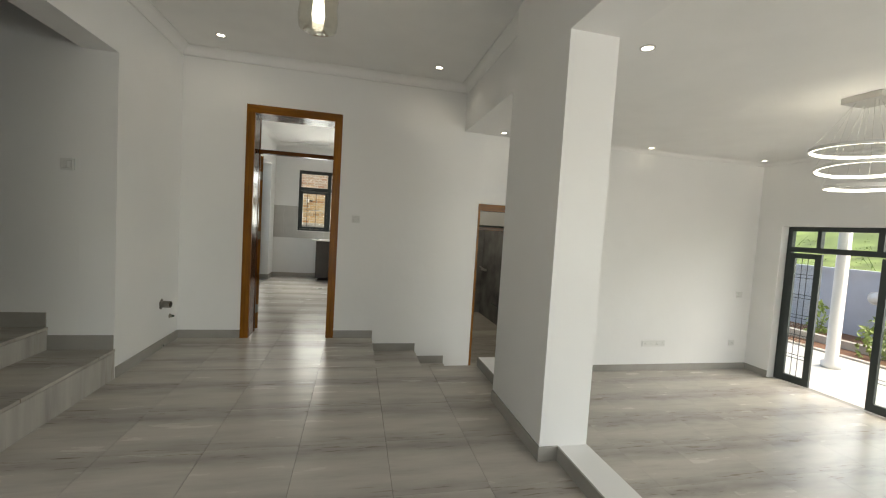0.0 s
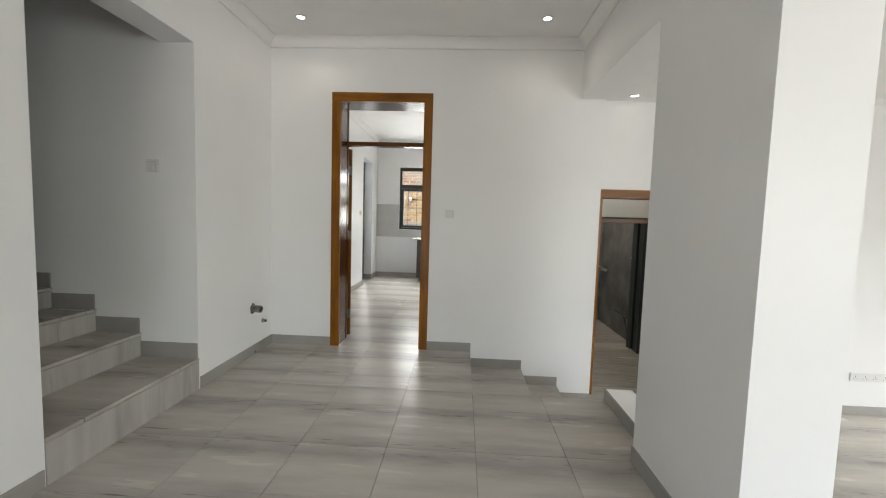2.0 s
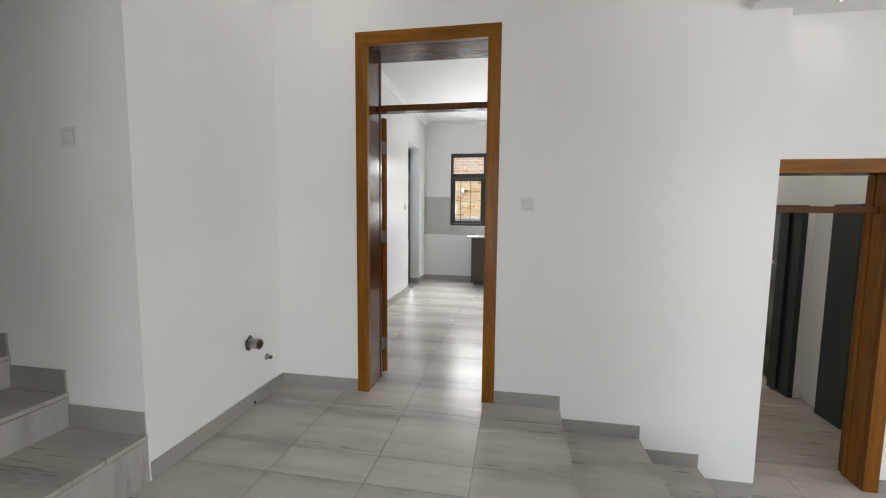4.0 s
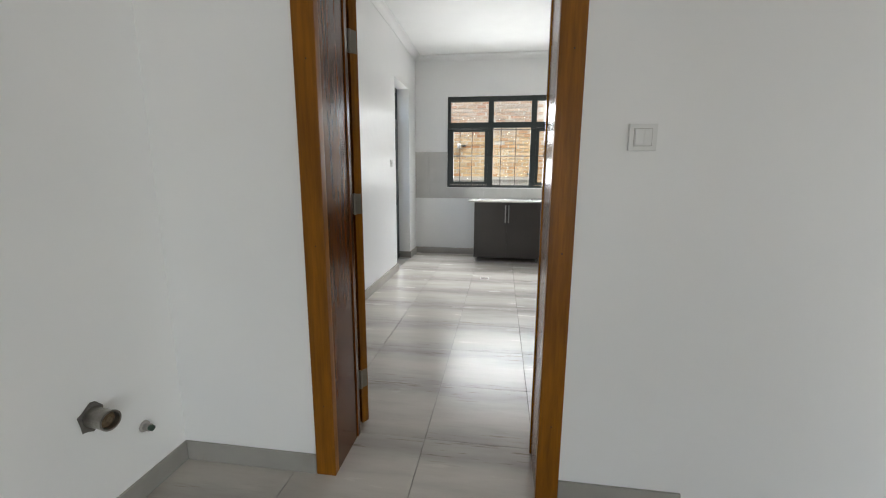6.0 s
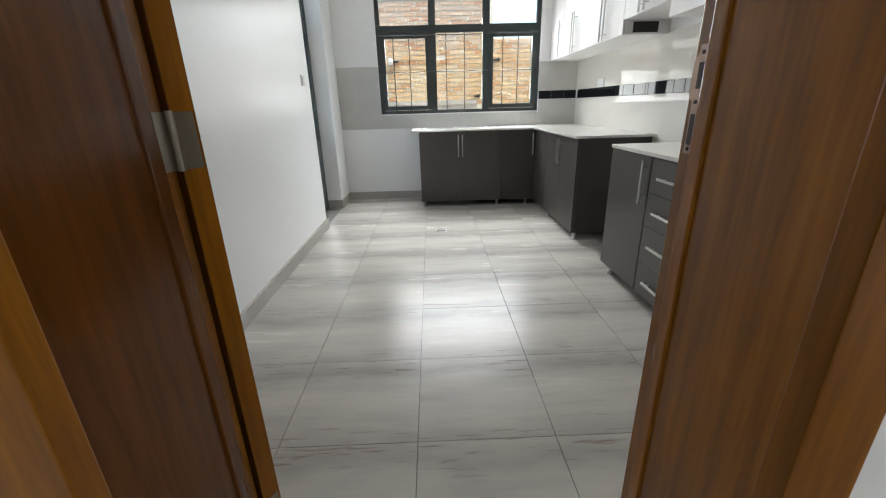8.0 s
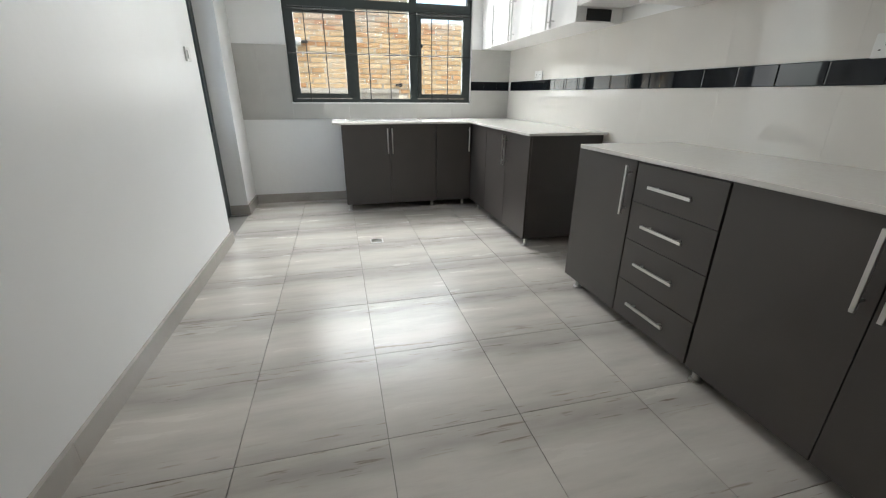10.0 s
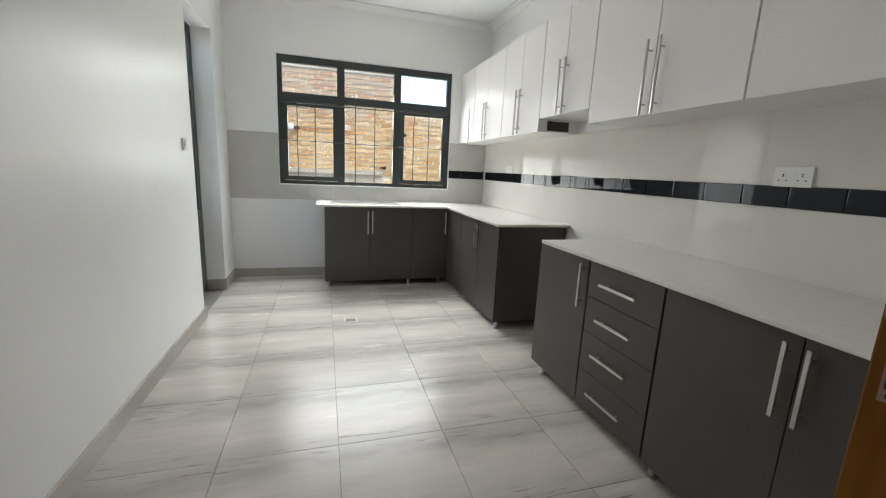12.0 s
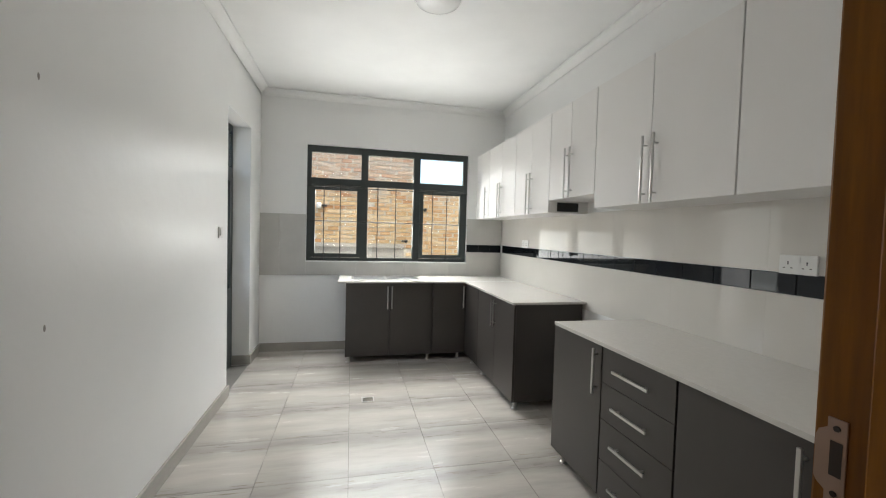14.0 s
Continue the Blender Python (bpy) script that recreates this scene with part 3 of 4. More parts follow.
# washroom beyond
solid("wall_washroom_side", bx(3.06, 3.25, 4.72, 6.12, LOW - 0.1, LC), WALL, "white washroom side wall", "wall", **STR)
solid("wall_washroom_tiled", bx(3.06, 3.25, 6.12, 8.0, LOW - 0.1, LC), MARBLE, "grey marble-look tiled shower wall", "wall", **STR)
solid("wall_washroom_back", bx(1.69, 3.25, 8.0, 8.15, LOW - 0.1, LC), MARBLE, "grey marble-look tiled washroom end wall", "wall", **STR)
solid("ceiling_washroom", bx(1.69, 3.25, 4.72, 8.15, LC, LC + 0.1), CEIL, "white washroom ceiling", "ceiling", **STR)
solid("wall_washroom_inner", boxes((2.99, 3.06, 6.0, 6.12, LOW - 0.1, LC), (1.69, 2.99, 6.0, 6.12, 1.47, LC)), WALL, "white partition inside the washroom", "wall", **STR)
inner = thing("door_3", (2.5, 6.0, LOW), "black-framed inner washroom door standing open", "door", "structure")
part("frame", boxes((2.94, 2.99, 5.985, 6.13, LOW, 1.47), (1.69, 2.94, 5.985, 6.13, 1.425, 1.47)), DARKSTEEL, inner)
im = Matrix.Translation((2.95, 6.14, LOW)) @ Matrix.Rotation(radians(104), 4, "Z")
part("panel", turned(bx(0, 0.10, 0, 0.04, 0.02, 1.88, 0.003), im), DARKSTEEL, inner)
part("side_post", bx(2.99, 3.059, 5.38, 5.68, LOW, 1.47), DARKSTEEL, inner, "tall black side post")
shower = thing("shower_mixer", (3.05, 7.7, 0.5), "chrome shower mixer on the tiled wall", "tap")
bm = bmesh.new()
rod(bm, (3.0, 7.56, 0.53), (3.0, 7.80, 0.53), 0.026)
rod(bm, (3.0, 7.68, 0.53), (3.06, 7.68, 0.53), 0.018)
part("body", bm, STEEL, shower, smooth=True)
bm = bmesh.new()
rod(bm, (2.99, 7.68, 0.55), (2.90, 7.68, 0.60), 0.012)
part("lever", bm, STEEL, shower)
knob = thing("shower_valve", (3.04, 6.47, 0.84), "small chrome valve on the tiled wall", "tap")
bm = bmesh.new()
rod(bm, (2.99, 6.47, 0.86), (3.06, 6.47, 0.86), 0.02)
part("body", bm, STEEL, knob)
rail = thing("grab_bar", (3.0, 6.8, LOW), "dark metal bar fixed to the tiled wall", "bar")
bm = bmesh.new()
rod(bm, (2.98, 6.50, -0.08), (2.98, 7.02, -0.08), 0.014)
rod(bm, (2.98, 6.56, -0.08), (3.06, 6.56, -0.08), 0.012)
rod(bm, (2.98, 6.62, -0.08), (3.05, 6.50, LOW), 0.010)
part("bar", bm, DARKSTEEL, rail)

# ---- kitchen window ----
WY0, WY1 = KY + 0.045, KY + 0.105
win = thing("window_1", ((WX0 + WX1) / 2, KY + 0.07, WZ0), "dark aluminium three-bay kitchen window with top lights", "window", "structure")
part("frame", boxes((WX0, WX0 + 0.05, WY0, WY1, WZ0, WZ1), (WX1 - 0.05, WX1, WY0, WY1, WZ0, WZ1), (WX0 + 0.05, WX1 - 0.05, WY0, WY1, WZ0, WZ0 + 0.04), (WX0 + 0.05, WX1 - 0.05, WY0, WY1, WZ1 - 0.075, WZ1),
     (-0.455, -0.37, WY0, WY1, WZ0 + 0.04, WZ1 - 0.075), (0.215, 0.30, WY0, WY1, WZ0 + 0.04, WZ1 - 0.075)), DARKSTEEL, win)
part("transom_rail", boxes((WX0 + 0.05, -0.455, WY0, WY1, 2.05, 2.135), (-0.37, 0.215, WY0, WY1, 2.05, 2.135), (0.30, WX1 - 0.05, WY0, WY1, 2.05, 2.135)), DARKSTEEL, win)
for a, b in ((WX0 + 0.05, -0.455), (0.30, WX1 - 0.05)):
    sash = part("sash", boxes((a, a + 0.048, WY0 - 0.012, WY1 - 0.02, WZ0 + 0.045, 2.045), (b - 0.048, b, WY0 - 0.012, WY1 - 0.02, WZ0 + 0.045, 2.045),
                (a + 0.048, b - 0.048, WY0 - 0.012, WY1 - 0.02, WZ0 + 0.045, WZ0 + 0.093), (a + 0.048, b - 0.048, WY0 - 0.012, WY1 - 0.02, 1.99, 2.045)), DARKSTEEL, win)
    pn = part("pane", bx(a + 0.048, b - 0.048, WY0 + 0.016, WY0 + 0.020, WZ0 + 0.093, 1.99), GLASS, sash)
    pn.visible_shadow = False
for a, b, c, d in ((-0.37, 0.215, WZ0 + 0.04, 2.05), (WX0 + 0.05, -0.455, 2.135, WZ1 - 0.075), (-0.37, 0.215, 2.135, WZ1 - 0.075), (0.30, WX1 - 0.05, 2.135, WZ1 - 0.075)):
    pn = part("pane", bx(a, b, WY0 + 0.02, WY0 + 0.024, c, d), GLASS, win)
    pn.visible_shadow = False
part("window_sill", bx(WX0 - 0.01, WX1 + 0.01, KY - 0.006, WY0 - 0.002, WZ0 - 0.012, WZ0 - 0.0005, 0.002), PLASTIC, win)
grille = thing("window_grille", (0, WY0 - 0.02, WZ0 + 0.05), "thin black iron bars inside the kitchen window", "grille")
for x in (-0.902, -0.705, -0.245, -0.015, 0.468, 0.659):
    bm = bmesh.new()
    rod(bm, (x, WY0 - 0.022, WZ0), (x, WY0 - 0.022, 2.05), 0.0055, 8)
    part("bar", bm, BLACKBAR, grille)
for z in (1.605, 2.02):
    bm = bmesh.new()
    rod(bm, (WX0 + 0.001, WY0 - 0.029, z), (WX1 - 0.001, WY0 - 0.029, z), 0.0055, 8)
    part("bar", bm, BLACKBAR, grille)

# back door in the kitchen's side wall
bd = thing("door_4", (KL - 0.2, 8.55, 0), "dark aluminium glazed back door with top light", "door", "structure")
BX0, BX1 = KL - 0.24, KL - 0.175
part("frame", boxes((BX0, BX1, 8.09, 8.14, 0, 2.56), (BX0, BX1, 8.935, 8.985, 0, 2.56), (BX0, BX1, 8.14, 8.935, 2.50, 2.56), (BX0, BX1, 8.14, 8.935, 2.06, 2.115)), DARKSTEEL, bd)
dl = part("leaf", boxes((BX0 + 0.01, BX1 + 0.012, 8.145, 8.23, 0.01, 2.055), (BX0 + 0.01, BX1 + 0.012, 8.845, 8.93, 0.01, 2.055), (BX0 + 0.01, BX1 + 0.012, 8.23, 8.845, 0.01, 0.85), (BX0 + 0.01, BX1 + 0.012, 8.23, 8.845, 1.97, 2.055)), DARKSTEEL, bd)
for par, z0, z1 in ((dl, 0.85, 1.97), (bd, 2.115, 2.50)):
    pn = part("pane", bx(BX1 - 0.014, BX1 - 0.010, 8.23 if par is dl else 8.14, 8.845 if par is dl else 8.935, z0, z1), GLASS, par)
    pn.visible_shadow = False

# ---- terrace door ----
td = thing("door_5", (LX + 0.15, 2.8, LOW), "dark aluminium glazed terrace door standing open", "door", "structure")
TX0, TX1 = LX + 0.12, LX + 0.18
part("frame", boxes((TX0, TX1, 3.91, 3.97, LOW, 1.70), (TX0, TX1, 1.55, 1.61, LOW, 1.70), (TX0, TX1, 1.61, 3.91, 1.64, 1.70), (TX0, TX1, 1.61, 3.91, 1.35, 1.42),
     (TX0, TX1, 3.55, 3.60, 1.42, 1.64), (TX0, TX1, 2.90, 2.96, 1.42, 1.64), (TX0, TX1, 2.22, 2.28, 1.42, 1.64)), DARKSTEEL, td)
for a, b in ((3.60, 3.91), (2.96, 3.55), (2.28, 2.90), (1.61, 2.22)):
    pn = part("pane", bx(TX0 + 0.02, TX0 + 0.024, a, b, 1.42, 1.64), GLASS, td)
    pn.visible_shadow = False


def glazed_leaf(hx, hy, angle, w, side):
    m = Matrix.Translation((hx, hy, LOW)) @ Matrix.Rotation(radians(angle), 4, "Z")
    h = 1.815
    lf = part("leaf", turned(boxes((0, 0.06, -0.02, 0.02, 0.01, h), (w - 0.07, w, -0.02, 0.02, 0.01, h), (0.06, w - 0.07, -0.02, 0.02, 0.01, 0.11), (0.06, w - 0.07, -0.02, 0.02, h - 0.07, h)), m), DARKSTEEL, td)
    pn = part("pane", turned(bx(0.06, w - 0.07, -0.003, 0.003, 0.11, h - 0.07), m), GLASS, lf)
    pn.visible_shadow = False
    bm = bmesh.new()
    for k in range(5):
        for dz in (0, 0.045):
            rod(bm, m @ Vector((0.06, -0.012, 0.36 + k * 0.28 + dz)), m @ Vector((w - 0.07, -0.012, 0.36 + k * 0.28 + dz)), 0.004, 6)
    for u in (0.35, 0.65):
        rod(bm, m @ Vector((0.06 + (w - 0.13) * u, -0.008, 0.11)), m @ Vector((0.06 + (w - 0.13) * u, -0.008, h - 0.07)), 0.004, 6)
    part("grille", bm, BLACKBAR, lf)
    if side:
        bm = turned(bx(w - 0.06, w - 0.015, -0.03, -0.02, 0.92, 1.14, 0.003), m)
        rod(bm, m @ Vector((w - 0.035, -0.03, 1.02)), m @ Vector((w - 0.035, -0.06, 1.02)), 0.008)
        rod(bm, m @ Vector((w - 0.035, -0.06, 1.02)), m @ Vector((w - 0.15, -0.06, 1.02)), 0.009)
        part("handle", bm, STEEL, lf)


glazed_leaf(TX0, 3.90, -83, 0.36, False)
glazed_leaf(TX0 + 0.03, 2.28, 91, 0.62, True)
glazed_leaf(TX0 + 0.03, 1.62, 90, 0.60, False)

# ---- kitchen units ----
CF = 0.785      # face of the right-hand run
WF = 8.882      # face of the window run
Z0, Z1 = 0.066, 0.908


def bar_handle(a, b, out, parent, square=False):
    """A bar from a to b, held off the face by two posts along out."""
    a, b, out = Vector(a), Vector(b), Vector(out)
    bm = bmesh.new()
    if square:
        d = (b - a).normalized()
        side = d.cross(out).normalized()
        m = Matrix((( *d, 0), (*side, 0), (*out.normalized(), 0), (0, 0, 0, 1))).transposed()
        m.translation = (a + b) / 2 + out
        n = (b - a).length / 2
        box(bm, -n, n, -0.007, 0.007, -0.005, 0.005, 0.0015)
        bmesh.ops.transform(bm, matrix=m, verts=bm.verts)
    else:
        rod(bm, a + out, b + out, 0.0075)
    for f in (0.14, 0.86):
        p = a.lerp(b, f)
        rod(bm, p, p + out, 0.005, 8)
    part("handle", bm, STEEL, parent, "brushed steel bar handle")


def leg(cab, x, y):
    bm = bmesh.new()
    lathe(bm, [(0.028, 0), (0.028, 0.006), (0.018, 0.012), (0.017, 0.056), (0.024, 0.060), (0.024, 0.0655)], (x, y, 0), 16)
    part("leg", bm, STEEL, cab, "short chrome leg", smooth=False)


def unit_x(name, y0, y1, doors, label, legs):
    """A base unit on the right-hand run, its face towards -x. doors: (y0, y1, handle y or None)."""
    c = thing(name, ((CF + KR) / 2, (y0 + y1) / 2, 0), label, "cabinet", group="dark base cabinets")
    part("body", bx(CF + 0.019, KR - 0.012, y0, y1, Z0, Z1), DARKCAB, c)
    for a, b, h in doors:
        d = part("door", bx(CF, CF + 0.0175, a + (0.004 if a == y0 else 0.002), b - (0.004 if b == y1 else 0.002), Z0, Z1 - 0.002, 0.001), DARKCAB, c)
        if h is not None:
            bar_handle((CF, h, 0.618), (CF, h, 0.873), (-0.03, 0, 0), d, True)
    for y in legs:
        for x in (CF + 0.045, KR - 0.08):
            leg(c, x, y)
    return c


# window run
c = thing("sink_cabinet", (-0.1, 9.15, 0), "dark laminate double-door cabinet under the sink", "cabinet", group="dark base cabinets")
part("body", bx(-0.612, 0.383, WF + 0.019, KY - 0.012, Z0, Z1), DARKCAB, c)
for a, b, h in ((-0.612, -0.122, -0.146), (-0.122, 0.383, -0.098)):
    d = part("door", bx(a + 0.0015, b - 0.0015, WF, WF + 0.0175, Z0, Z1 - 0.002, 0.001), DARKCAB, c)
    bar_handle((h, WF, 0.608), (h, WF, 0.866), (0, -0.03, 0), d)
for x in (-0.575, 0.335):
    for y in (WF + 0.026, 9.35):
        leg(c, x, y)
c = thing("corner_cabinet", (0.9, 9.15, 0), "dark laminate corner cabinet", "cabinet", group="dark base cabinets")
part("body", boxes((0.386, KR - 0.012, WF + 0.019, KY - 0.012, Z0, Z1), (CF + 0.019, KR - 0.012, 8.40, WF + 0.0185, Z0, Z1)), DARKCAB, c)
d = part("door", bx(0.386, CF - 0.002, WF, WF + 0.0175, Z0, Z1 - 0.002, 0.001), DARKCAB, c)
bar_handle((0.752, WF, 0.608), (0.752, WF, 0.866), (0, -0.03, 0), d)
part("panel", bx(CF, CF + 0.0175, 8.403, WF - 0.002, Z0, Z1 - 0.002, 0.001), DARKCAB, c)
for x, y in ((0.70, WF + 0.03), (CF + 0.045, 8.68)):
    leg(c, x, y)
unit_x("base_cabinet", 7.42, 8.40, [(7.42, 7.885, 7.858), (7.885, 8.40, 7.912)], "dark laminate double-door base cabinet", (7.455, 8.31))
unit_x("base_cabinet", 6.21, 6.735, [(6.21, 6.735, 6.25)], "dark laminate single-door base cabinet", (6.63,))
unit_x("base_cabinet", 4.66, 5.69, [(4.66, 5.166, 5.131), (5.166, 5.69, 5.199)], "dark laminate double-door base cabinet", (4.74, 5.655))
c = thing("drawer_cabinet", (1.1, 5.95, 0), "dark laminate cabinet with four drawers", "cabinet", group="dark base cabinets")
part("body", bx(CF + 0.019, KR - 0.012, 5.69, 6.21, Z0, Z1), DARKCAB, c)
for z0, z1 in ((0.70, 0.895), (0.50, 0.70), (0.275, 0.50), (Z0, 0.275)):
    d = part("drawer_front", bx(CF, CF + 0.0175, 5.698, 6.204, z0 + 0.0015, z1 - 0.0015, 0.001), DARKCAB, c)
    zh = z1 - 0.10
    bar_handle((CF, 5.828, zh), (CF, 6.083, zh), (-0.03, 0, 0), d, True)
for y in (5.74, 6.16):
    leg(c, KR - 0.08, y)

# worktops
top = thing("worktop", (0.5, 9.1, 0.912), "pale quartz L-shaped worktop with a sink", "worktop")
part("slab", bx(-0.70, KR - 0.010, 8.812, KY - 0.010, 0.910, 0.930, 0.002), QUARTZ, top)
part("slab", bx(0.748, KR - 0.010, 7.37, 8.8113, 0.910, 0.930, 0.002), QUARTZ, top)
top = thing("worktop", (1.1, 5.6, 0.912), "pale quartz worktop beside the door", "worktop")
part("slab", bx(0.748, KR - 0.010, 4.645, 6.675, 0.911, 0.930, 0.002), QUARTZ, top)
part("edge_strip", bx(0.750, 0.775, 4.65, 6.67, 0.9082, 0.9105), QUARTZ, top)

sink = thing("sink", (-0.15, 9.15, 0.930), "stainless steel inset double-bowl sink", "sink")
bm = bmesh.new()
sx0, sx1, sy0, sy1 = -0.56, 0.24, 8.93, 9.36
for b in ((sx0, sx1, sy0, sy0 + 0.03), (sx0, sx1, sy1 - 0.05, sy1), (sx0, sx0 + 0.03, sy0 + 0.03, sy1 - 0.05), (sx1 - 0.03, sx1, sy0 + 0.03, sy1 - 0.05), (-0.17, -0.14, sy0 + 0.03, sy1 - 0.05)):
    box(bm, b[0], b[1], b[2], b[3], 0.9305, 0.937)
part("rim", bm, STEEL, sink)
for a, b in ((sx0 + 0.03, -0.17), (-0.14, sx1 - 0.03)):
    part("bowl", bx(a, b, sy0 + 0.03, sy1 - 0.05, 0.9302, 0.9315), painted("sink_bowl_steel", (0.35, 0.35, 0.35), 0.3, 0.1, 0.1, metal=1.0), sink)

# wall cabinets
UX, UZ0, UZ1 = 1.06, 1.69, 2.52


def wall_unit(name, y0, y1, doors, label, z0=UZ0):
    c = thing(name, ((UX + KR) / 2, (y0 + y1) / 2, z0), label, "wall cabinet", group="white wall cabinets")
    part("body", bx(UX + 0.018, KR - 0.001, y0 + 0.001, y1 - 0.001, z0, UZ1), WHITECAB, c)
    for a, b, h in doors:
        d = part("door", bx(UX, UX + 0.017, a + (0.0045 if a == y0 else 0.0025), b - (0.0045 if b == y1 else 0.0025), z0, UZ1 - 0.001, 0.001), WHITECAB, c)
        if h is not None:
            bar_handle((UX, h, z0 - 0.002), (UX, h, z0 + 0.378), (-0.032, 0, 0), d)
    return c


wall_unit("wall_cabinet", 8.95, KY - 0.001, [(8.95, KY - 0.002, 9.02)], "white gloss single-door wall cabinet in the corner")
wall_unit("wall_cabinet", 8.15, 8.95, [(8.15, 8.55, 8.515), (8.55, 8.95, 8.585)], "white gloss double-door wall cabinet")
vented = wall_unit("wall_cabinet", 7.42, 8.15, [(7.42, 7.78, 7.745), (7.78, 8.15, 7.815)], "white gloss wall cabinet with a vent hole in its side")
part("vent_hole", bx(1.14, 1.34, 7.4175, 7.4208, 1.702, 1.778), BLACK, vented, "dark vent hole")
wall_unit("hood_cabinet", 6.77, 7.42, [(6.77, 7.095, 7.06), (7.095, 7.42, 7.13)], "shorter white gloss wall cabinet over the cooker space", 1.79)
wall_unit("wall_cabinet", 5.72, 6.77, [(5.72, 6.245, 6.192), (6.245, 6.77, 6.276)], "white gloss double-door wall cabinet")
wall_unit("wall_cabinet", 4.66, 5.72, [(4.66, 5.19, 5.145), (5.19, 5.72, 5.235)], "white gloss double-door wall cabinet")
# splashback
splash = thing("splashback", (KR, 7.0, 0.945), "glossy cream wall tiles with a black border row", "wall tiles", "structure")
tile_hi = [(0.86, 1.245), (1.347, 1.70)]
y = KY
while y > YK + 0.05:
    y1 = max(y - 0.60, YK)
    for z0, z1 in tile_hi:
        part("wall_tile", bx(KR - 0.008, KR - 0.0002, y1 + 0.0003, y - 0.0003, z0 + 0.0006, z1 - 0.0006), GLOSSWHITE, splash)
    y = y1
y = 5.93 + 0.216 * 16
while y > YK + 0.05:
    y1 = max(y - 0.216, YK)
    part("border_tile", bx(KR - 0.011, KR - 0.0002, y1 + 0.0018, y - 0.0018, 1.246, 1.346, 0.003), BLACKTILE, splash, "glossy black border tile")
    y = y1
grey = thing("window_wall_tiles", (0, KY, 0.93), "matt grey wall tiles round the kitchen window", "wall tiles", "structure")
for a, b, c0, d0 in ((KL, -1.41, 0.93, 1.675), (-1.41, WX0, 0.93, 1.675), (WX0, -0.5, 0.931, WZ0 - 0.013), (-0.5, 0.1, 0.931, WZ0 - 0.013), (0.1, 0.7, 0.931, WZ0 - 0.013), (0.7, WX1, 0.931, WZ0 - 0.013),
                     (WX1, KR - 0.008, 0.931, 1.245), (WX1, KR - 0.008, 1.347, 1.69)):
    part("wall_tile", bx(a + 0.0007, b - 0.0007, KY - 0.008, KY - 0.0002, c0, d0), GREYTILE, grey)
for a in (WX1, WX1 + 0.165, WX1 + 0.33):
    part("border_tile", bx(a + 0.001, min(a + 0.164, KR - 0.012), KY - 0.010, KY - 0.0002, 1.246, 1.346, 0.002), BLACKTILE, grey, "glossy black border tile")


# ---- small fixtures ----
def plate_on(name, m, w, h, label, kind):
    """A wall plate facing -y in its own frame. kind: switch or socket."""
    t = thing(name, m.translation, label, "switch" if kind == "switch" else "socket")
    part("plate", turned(bx(-w / 2, w / 2, -0.013, -0.0005, 0, h, 0.0025), m), PLASTIC, t)
    if kind == "switch":
        # no real gap: a grey sheet gives the shade line round the rockers
        part("gap_shade_rim", turned(bx(-w * 0.325, w * 0.325, -0.0134, -0.013, h * 0.175, h * 0.825), m), PVC, t, "thin grey rim painted for the shade round the rockers")
        part("surround", turned(bx(-w * 0.31, w * 0.31, -0.0150, -0.0134, h * 0.19, h * 0.81, 0.0005), m), PLASTIC, t)
        part("rocker", turned(bx(-w * 0.29, w * 0.02, -0.0200, -0.0150, h * 0.21, h * 0.79, 0.0012), m), PLASTIC, t)
        part("rocker", turned(bx(w * 0.035, w * 0.29, -0.0175, -0.0150, h * 0.21, h * 0.79, 0.0012), m), PLASTIC, t)
    else:
        n = max(1, round(w / 0.085))
        for k in range(n):
            cx = -w / 2 + w * (k + 0.5) / n
            holes = [(-0.016, 0.30, 0.008, 0.05), (0.016, 0.30, 0.008, 0.05), (0.0, 0.50, 0.0045, 0.13), (0.0, 0.62, 0.0075, 0.04)]
            part("slots", turned(boxes(*[(cx + u - a / 2, cx + u + a / 2, -0.0136, -0.0125, h * v, h * (v + b)) for u, v, a, b in holes]), m), BLACK, t)
        part("rocker", turned(bx(-0.012, 0.012, -0.0155, -0.013, h * 0.6, h * 0.9, 0.001), m), PLASTIC, t)


def wall_y(x, y, z):
    return Matrix.Translation((x, y, z))


def wall_xm(x, y, z):
    return Matrix.Translation((x, y, z)) @ Matrix.Rotation(radians(-90), 4, "Z")


def wall_xp(x, y, z):
    return Matrix.Translation((x, y, z)) @ Matrix.Rotation(radians(90), 4, "Z")


plate_on("light_switch", wall_y(0.244, YW, 1.380), 0.090, 0.088, "white two-gang light switch beside the kitchen door", "switch")
plate_on("light_switch", wall_y(-1.95, 3.12, 1.66), 0.09, 0.09, "white light switch on the stairwell wall", "switch")
plate_on("light_switch", wall_y(2.80, 4.50, 0.66), 0.09, 0.09, "white light switch beside the washroom door", "switch")
plate_on("light_switch", wall_xp(KN, 7.875, 1.40), 0.09, 0.09, "white light switch beside the back door", "switch")
plate_on("wall_socket", wall_xm(KR - 0.008, 5.707, 1.343), 0.16, 0.088, "white double socket over the worktop", "socket")
plate_on("wall_socket", wall_xm(KR - 0.008, 8.65, 1.345), 0.16, 0.088, "white double socket over the worktop", "socket")
plate_on("wall_socket", wall_y(4.50, LY, -0.13), 0.38, 0.085, "row of white wall sockets and outlets", "socket")
plate_on("wall_socket", wall_y(5.86, LY, -0.12), 0.10, 0.085, "white wall socket near the floor", "socket")
plate_on("light_switch", wall_y(5.92, LY, 0.61), 0.10, 0.085, "white light switch near the terrace door", "switch")

